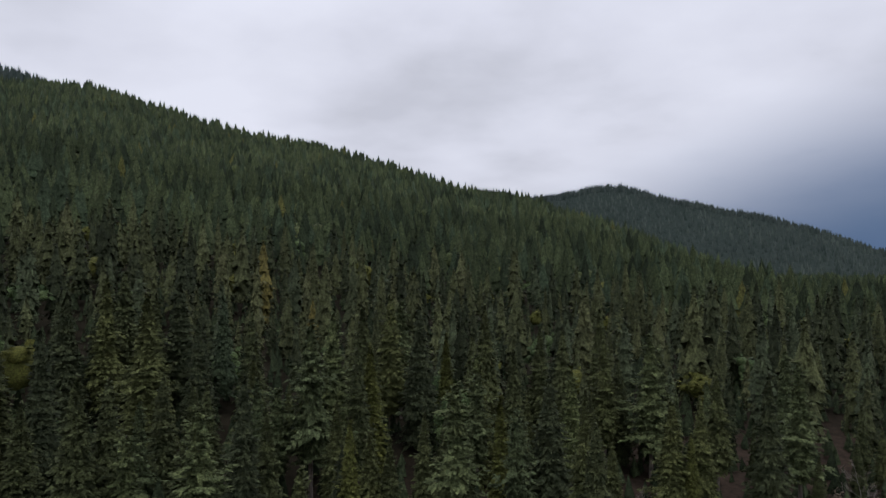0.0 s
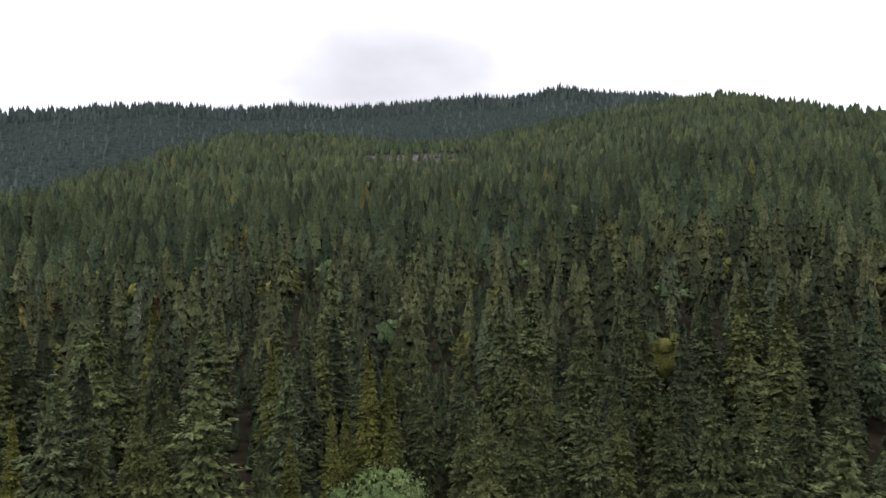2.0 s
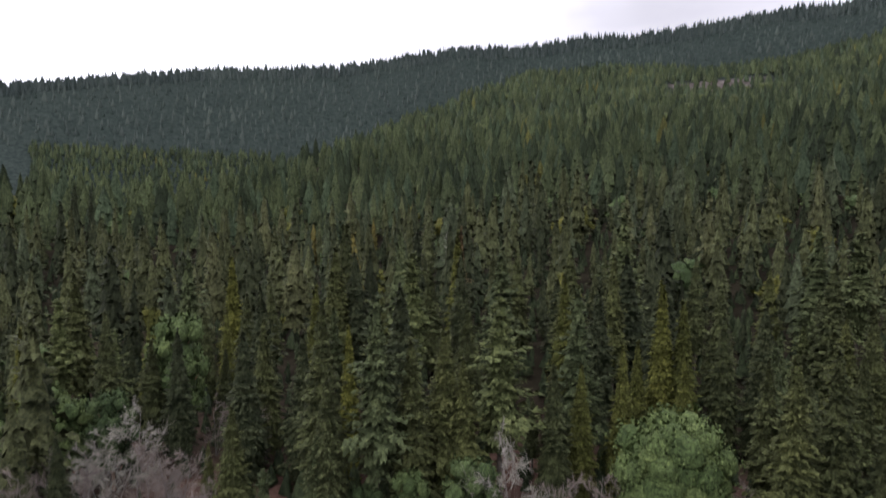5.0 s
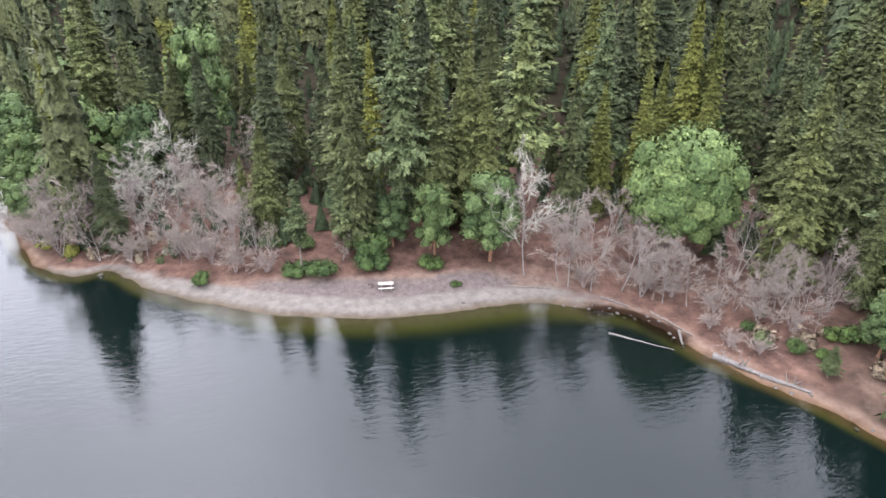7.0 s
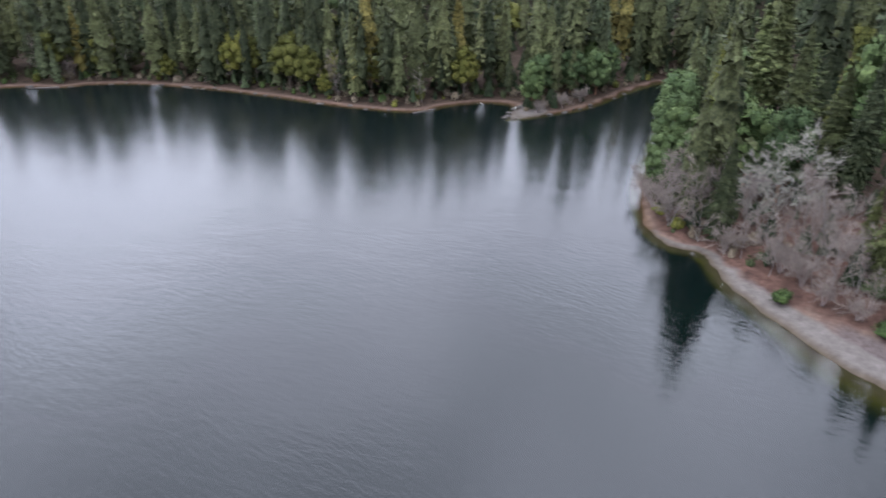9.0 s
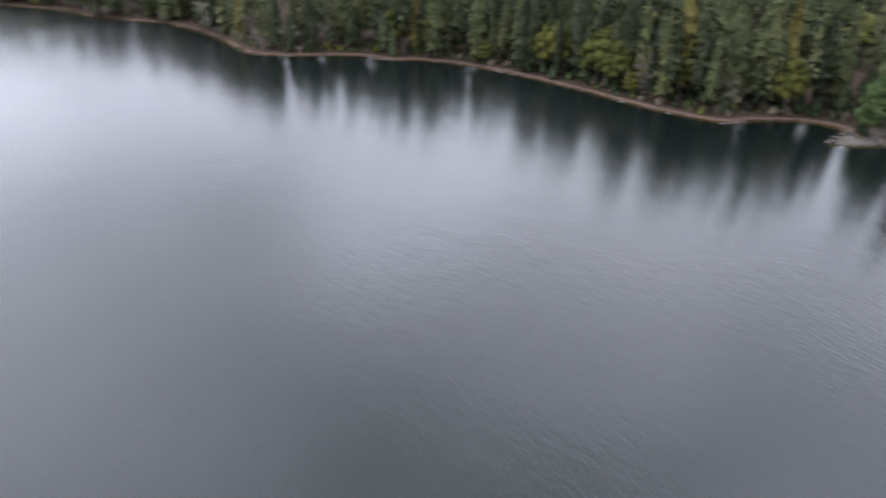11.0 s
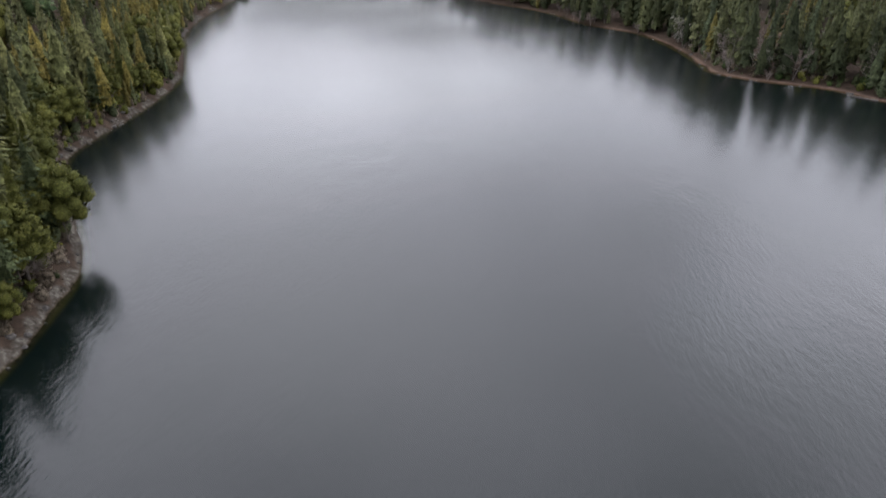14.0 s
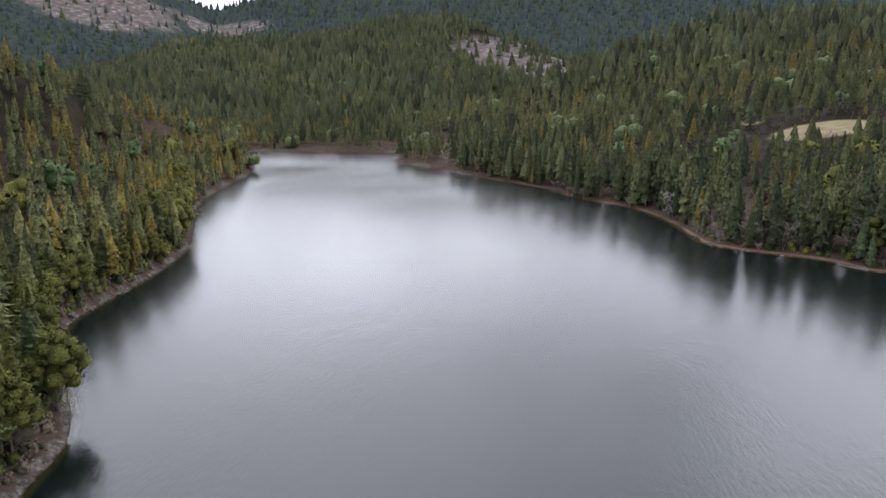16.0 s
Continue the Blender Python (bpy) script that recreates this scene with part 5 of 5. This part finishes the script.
def shore_run(points, count, inland, seed, kind, base, low, top):
    """Trees in a loose row along a stretch of shore. inland: the strip that they stand in."""
    rng = np.random.RandomState(seed)
    p = np.array(points, float)
    done = 0
    while done < count:
        k = rng.randint(0, len(p) - 1)
        f = rng.uniform()
        x, y = p[k] * (1 - f) + p[k + 1] * f + rng.uniform(-inland[1], inland[1], 2)
        s = float(shore_distance(np.array([x]), np.array([y]))[0])
        if inland[0] < s < inland[1]:
            kind.put(rng.randint(0, 9), x, y, rng.uniform(low, top), base, rng.uniform(0, 360), rng.uniform(0.85, 1.15))
            HEROES.append((x, y, 2.0))
            done += 1


shore_run(WEST_SHORE[7:19], 34, (2.5, 16), 31, FAR_BARES, 12, 8, 14)
shore_run(WEST_SHORE[0:8], 14, (3, 12), 32, FAR_BARES, 12, 7, 12)
shore_run(WEST_SHORE[7:18], 12, (1.5, 6), 33, FAR_THICKETS, 5, 3, 6)
shore_run(WEST_SHORE[0:8], 10, (2.5, 10), 34, OAKS, 14, 8, 14)
shore_run(EAST_SHORE[4:14], 22, (1.6, 7), 35, OAKS, 14, 6, 12)
shore_run(EAST_SHORE[9:14], 8, (1.5, 6), 36, FAR_THICKETS, 5, 2.5, 5)
shore_run(UNSEEN_SHORE[2:7], 14, (3, 24), 38, FAR_BARES, 12, 6, 11)
shore_run(UNSEEN_SHORE[2:7], 12, (3, 30), 39, FIRS, 30, 10, 22)
shore_run(UNSEEN_SHORE[7:10], 8, (3, 16), 40, FAR_BARES, 12, 6, 10)
shore_run(INLET_SHORE[4:9], 6, (2.5, 9), 37, MADRONES, 14, 8, 13)

for k, (x, y, h, g) in enumerate([(-79.2, 5, 2.6, 1.5), (-81.1, 1.9, 2.6, 1.2), (-81.5, 11.8, 5.5, 0.8), (-79.2, 11.7, 4.5, 0.8), (-53.9, 50.3, 1.7, 0.9), (-51.4, 50.6, 1.4, 1), (-49, 52.6, 2.0, 0.9), (-49.4, 58.1, 2.2, 1.1), (-47.9, 59, 2.8, 0.9), (-73.2, 21.4, 1.0, 1.2),
                               (-82.2, -10.2, 2.2, 1), (-77.3, 19.1, 2.9, 0.9), (-86.5, 3.5, 2.5, 1), (-89, -1, 3, 1), (-92, 1.5, 3.5, 1), (-47, 55, 1.6, 1.2), (-55.8, 53.2, 1.3, 1)]):
    SHRUBS.put(k, x, y, h * 0.75, 2.0, k * 83, g)
SNAGS.put(0, -150, 21.0, 24, 22, 30, 0.6, lean=9.0, label="leaning dead white pole of a tree")
SNAGS.put(1, -196, 60.0, 24, 22, 80, 0.7)
SNAGS.put(0, -15, -352, 22, 22, 200, 0.7)

individual_conifers(150)


# ---- beach and bank ----
def box(soup, size, at, turn=None, bevel=0.012):
    """A bevelled board."""
    bm = bmesh.new()
    bmesh.ops.create_cube(bm, size=1)
    bmesh.ops.transform(bm, matrix=Matrix.Diagonal((*size, 1)), verts=bm.verts)
    bmesh.ops.bevel(bm, geom=bm.edges[:], offset=bevel, segments=1, affect="EDGES")
    bmesh.ops.triangulate(bm, faces=bm.faces[:])
    if turn:
        bmesh.ops.rotate(bm, matrix=Euler(turn).to_matrix(), verts=bm.verts)
    bmesh.ops.translate(bm, vec=at, verts=bm.verts)
    bm.verts.index_update()
    soup.add([v.co[:] for v in bm.verts], [[v.index for v in f.verts] for f in bm.faces])
    bm.free()


def picnic_table(x, y, turn):
    """Two-metre wooden table with fixed benches."""
    ob = new("picnic_table")
    for k in range(5):
        s = Soup(); box(s, (1.95, 0.145, 0.04), (0, -0.31 + k * 0.155, 0.745)); part("tabletop_plank", s, PLANK, ob)
    for side in (-1, 1):
        for k in range(2):
            s = Soup(); box(s, (1.95, 0.145, 0.04), (0, side * (0.66 + k * 0.155), 0.445)); part("bench_plank", s, PLANK, ob)
    for end in (-0.62, 0.62):
        s = Soup(); box(s, (0.045, 1.62, 0.09), (end, 0, 0.375)); part("bench_support", s, PLANK, ob)
        s = Soup(); box(s, (0.045, 0.72, 0.09), (end, 0, 0.675)); part("top_support", s, PLANK, ob)
        for side in (-1, 1):
            s = Soup(); box(s, (0.045, 0.09, 0.86), (end + 0.046, side * 0.42, 0.36), (side * radians(28), 0, 0)); part("leg", s, PLANK, ob)
    tagged(ob, "pale weathered wooden picnic table with two benches on the beach", "picnic table")
    ob.matrix_world = pose(x, y, height(x, y) - 0.02, 0, 0, turn)


def fire_ring(x, y):
    ob = new("fire_ring")
    ring, grate = Soup(), Soup()
    n = 20
    a = np.arange(n) * 2 * np.pi / n
    rows = [(0.42, -0.1), (0.42, 0.3), (0.39, 0.3), (0.39, -0.1)]
    v = np.concatenate([np.stack([np.cos(a) * r, np.sin(a) * r, np.full(n, z)], 1) for r, z in rows])
    f = []
    for k in range(3):
        for j in range(n):
            p, q = k * n + j, k * n + (j + 1) % n
            f += [(p, q, q + n), (p, q + n, p + n)]
    ring.add(v, f)
    part("ring", ring, IRON, ob)
    for k in range(7):
        g = Soup()
        o = -0.27 + k * 0.09
        h = math.sqrt(0.39 ** 2 - o * o)
        tube(g, [(o, -h, 0.29), (o, h, 0.29)], [0.012, 0.012], 5)
        part("grate_bar", g, IRON, ob)
    tagged(ob, "low dark rusty steel fire ring with a grate", "fire ring")
    ob.matrix_world = pose(x, y, height(x, y), 0, 0, 20)


def log(name, a, b, thick, mat, label, sink=0.0, stubs=3, seed=1):
    """A fallen trunk lying from a to b (plan places), tapered and a little crooked, with broken branch stubs."""
    rng = np.random.RandomState(seed)
    ob = new(name)
    A, B = [np.array([p[0], p[1], max(0.0, height(*p[:2])) + thick * 0.6 - sink + (p[2] if len(p) > 2 else 0)]) for p in (a, b)]
    L = np.linalg.norm(B - A)
    t = np.linspace(0, 1, 9)
    pts = A + (B - A) * t[:, None] + rng.normal(0, 0.006 * L, (9, 3)) * [1, 1, 0.3]
    o = pts[0].copy()
    trunk = Soup()
    tube(trunk, pts - o, thick * (1.0 - 0.55 * t) * rng.uniform(0.92, 1.08, 9), 8)
    for end, c in ((0, 0), (1, 8)):
        ring = np.arange(8) + c * 8
        trunk.add(np.concatenate([trunk.v[0][ring], [pts[c] - o]]), [(j, (j + 1) % 8, 8) if end else ((j + 1) % 8, j, 8) for j in range(8)])
    part("trunk", trunk, mat, ob, smooth=False)
    for k in range(stubs):
        s = Soup()
        u = rng.uniform(0.2, 0.95)
        p = A + (B - A) * u - o
        d = unit(rng.normal(0, 1, 3) + [0, 0, 0.5]); d[2] = abs(d[2])
        tube(s, [p, p + d * thick * rng.uniform(2, 5)], [thick * 0.25, thick * 0.08], 5)
        part("branch_stub", s, mat, ob)
    ob.location = o
    tagged(ob, label, "log")


def boulder(x, y, size, seed, mat, label):
    rng = np.random.RandomState(seed)
    bm = bmesh.new()
    bmesh.ops.create_icosphere(bm, subdivisions=2, radius=size)
    off = Vector(rng.uniform(-50, 50, 3))
    flat = rng.uniform(0.45, 0.75)
    for v in bm.verts:
        n = noise.noise(v.co / size * 1.3 + off) * 0.35 + noise.noise(v.co / size * 3.1 + off) * 0.12
        v.co *= 1 + n
        v.co.z *= flat
    me = bpy.data.meshes.new("boulder")
    bm.to_mesh(me); bm.free()
    me.materials.append(mat)
    ob = new("boulder", me)
    ob.matrix_world = pose(x, y, max(height(x, y), -0.1) - size * 0.1, 0, 0, rng.uniform(0, 360))
    tagged(ob, label, "rock", "stones along the shore")


picnic_table(-74.7, 12.55, 80)
fire_ring(-75.5, 10.7)
log("floating_log", (-59.1, 35.7), (-54.1, 41.3), 0.16, DRIFT, "thin bleached log floating by the bank", 0.12, 1, 3)
log("driftwood_log", (-51.8, 44.6), (-47.2, 47.4), 0.42, DRIFT, "thick grey driftwood trunk along the bank", 0.05, 4, 4)
log("driftwood_log", (-47.4, 47.2), (-43.6, 50.3), 0.30, DRIFT, "grey driftwood trunk along the bank", 0.05, 4, 5)
log("fallen_log", (-61.5, 42.5), (-55.6, 44.6), 0.14, BARK, "dark fallen log on the reddish bank", 0.0, 3, 6)
log("fallen_log", (-71.5, 27.5), (-69.5, 33.0), 0.10, BARK, "thin dark fallen log at the edge of the beach", 0.0, 2, 7)
log("fallen_log", (-51.1, -214.8), (-56.3, -219.5), 0.2, DRIFT, "pale fallen log on the far bank", 0.0, 3, 8)
log("fallen_log", (-66, 38.2), (-63.2, 40.6), 0.16, DRIFT, "short bleached log at the waterline", 0.0, 3, 9)
log("fallen_log", (-57.0, 43.6), (-54.6, 42.6), 0.2, DRIFT, "stub of driftwood at the waterline", 0.0, 3, 10)
log("fallen_log", (-82, -187.6), (-76.5, -193), 0.25, DRIFT, "grey tree trunk fallen to the water's edge", 0.0, 3, 11)
log("fallen_log", (-119.5, -99.0), (-125.5, -97.0), 0.22, DRIFT, "pale log lying on the point", 0.0, 3, 12)


def stones():
    rng = np.random.RandomState(44)
    runs = [(BEACH_SHORE[2:8], 26, 0.08, 0.24), (EAST_SHORE[7:15], 34, 0.25, 0.65), (INLET_SHORE[4:11], 26, 0.2, 0.7), (WEST_SHORE[0:12], 40, 0.25, 0.8), (BEACH_SHORE[0:3], 12, 0.08, 0.26)]
    for run, count, lo, hi in runs:
        p = np.array(run, float)
        done = 0
        while done < count:
            k = rng.randint(0, len(p) - 1)
            f = rng.uniform()
            x, y = p[k] * (1 - f) + p[k + 1] * f + rng.normal(0, 0.8, 2)
            s = float(land(np.array([x]), np.array([y]))[1][0])
            if -0.6 < s < 2.0:
                boulder(x, y, rng.uniform(lo, hi), rng.randint(0, 9999), ROCK, "rough grey-brown stone half sunk in the bank")
                done += 1
    boulder(-69.6, 21.3, 0.28, 5, ROCK, "small dark stone on the sand")
    boulder(-89.6, -23.6, 0.45, 6, ROCK, "dark stone at the waterline of the cove")


stones()
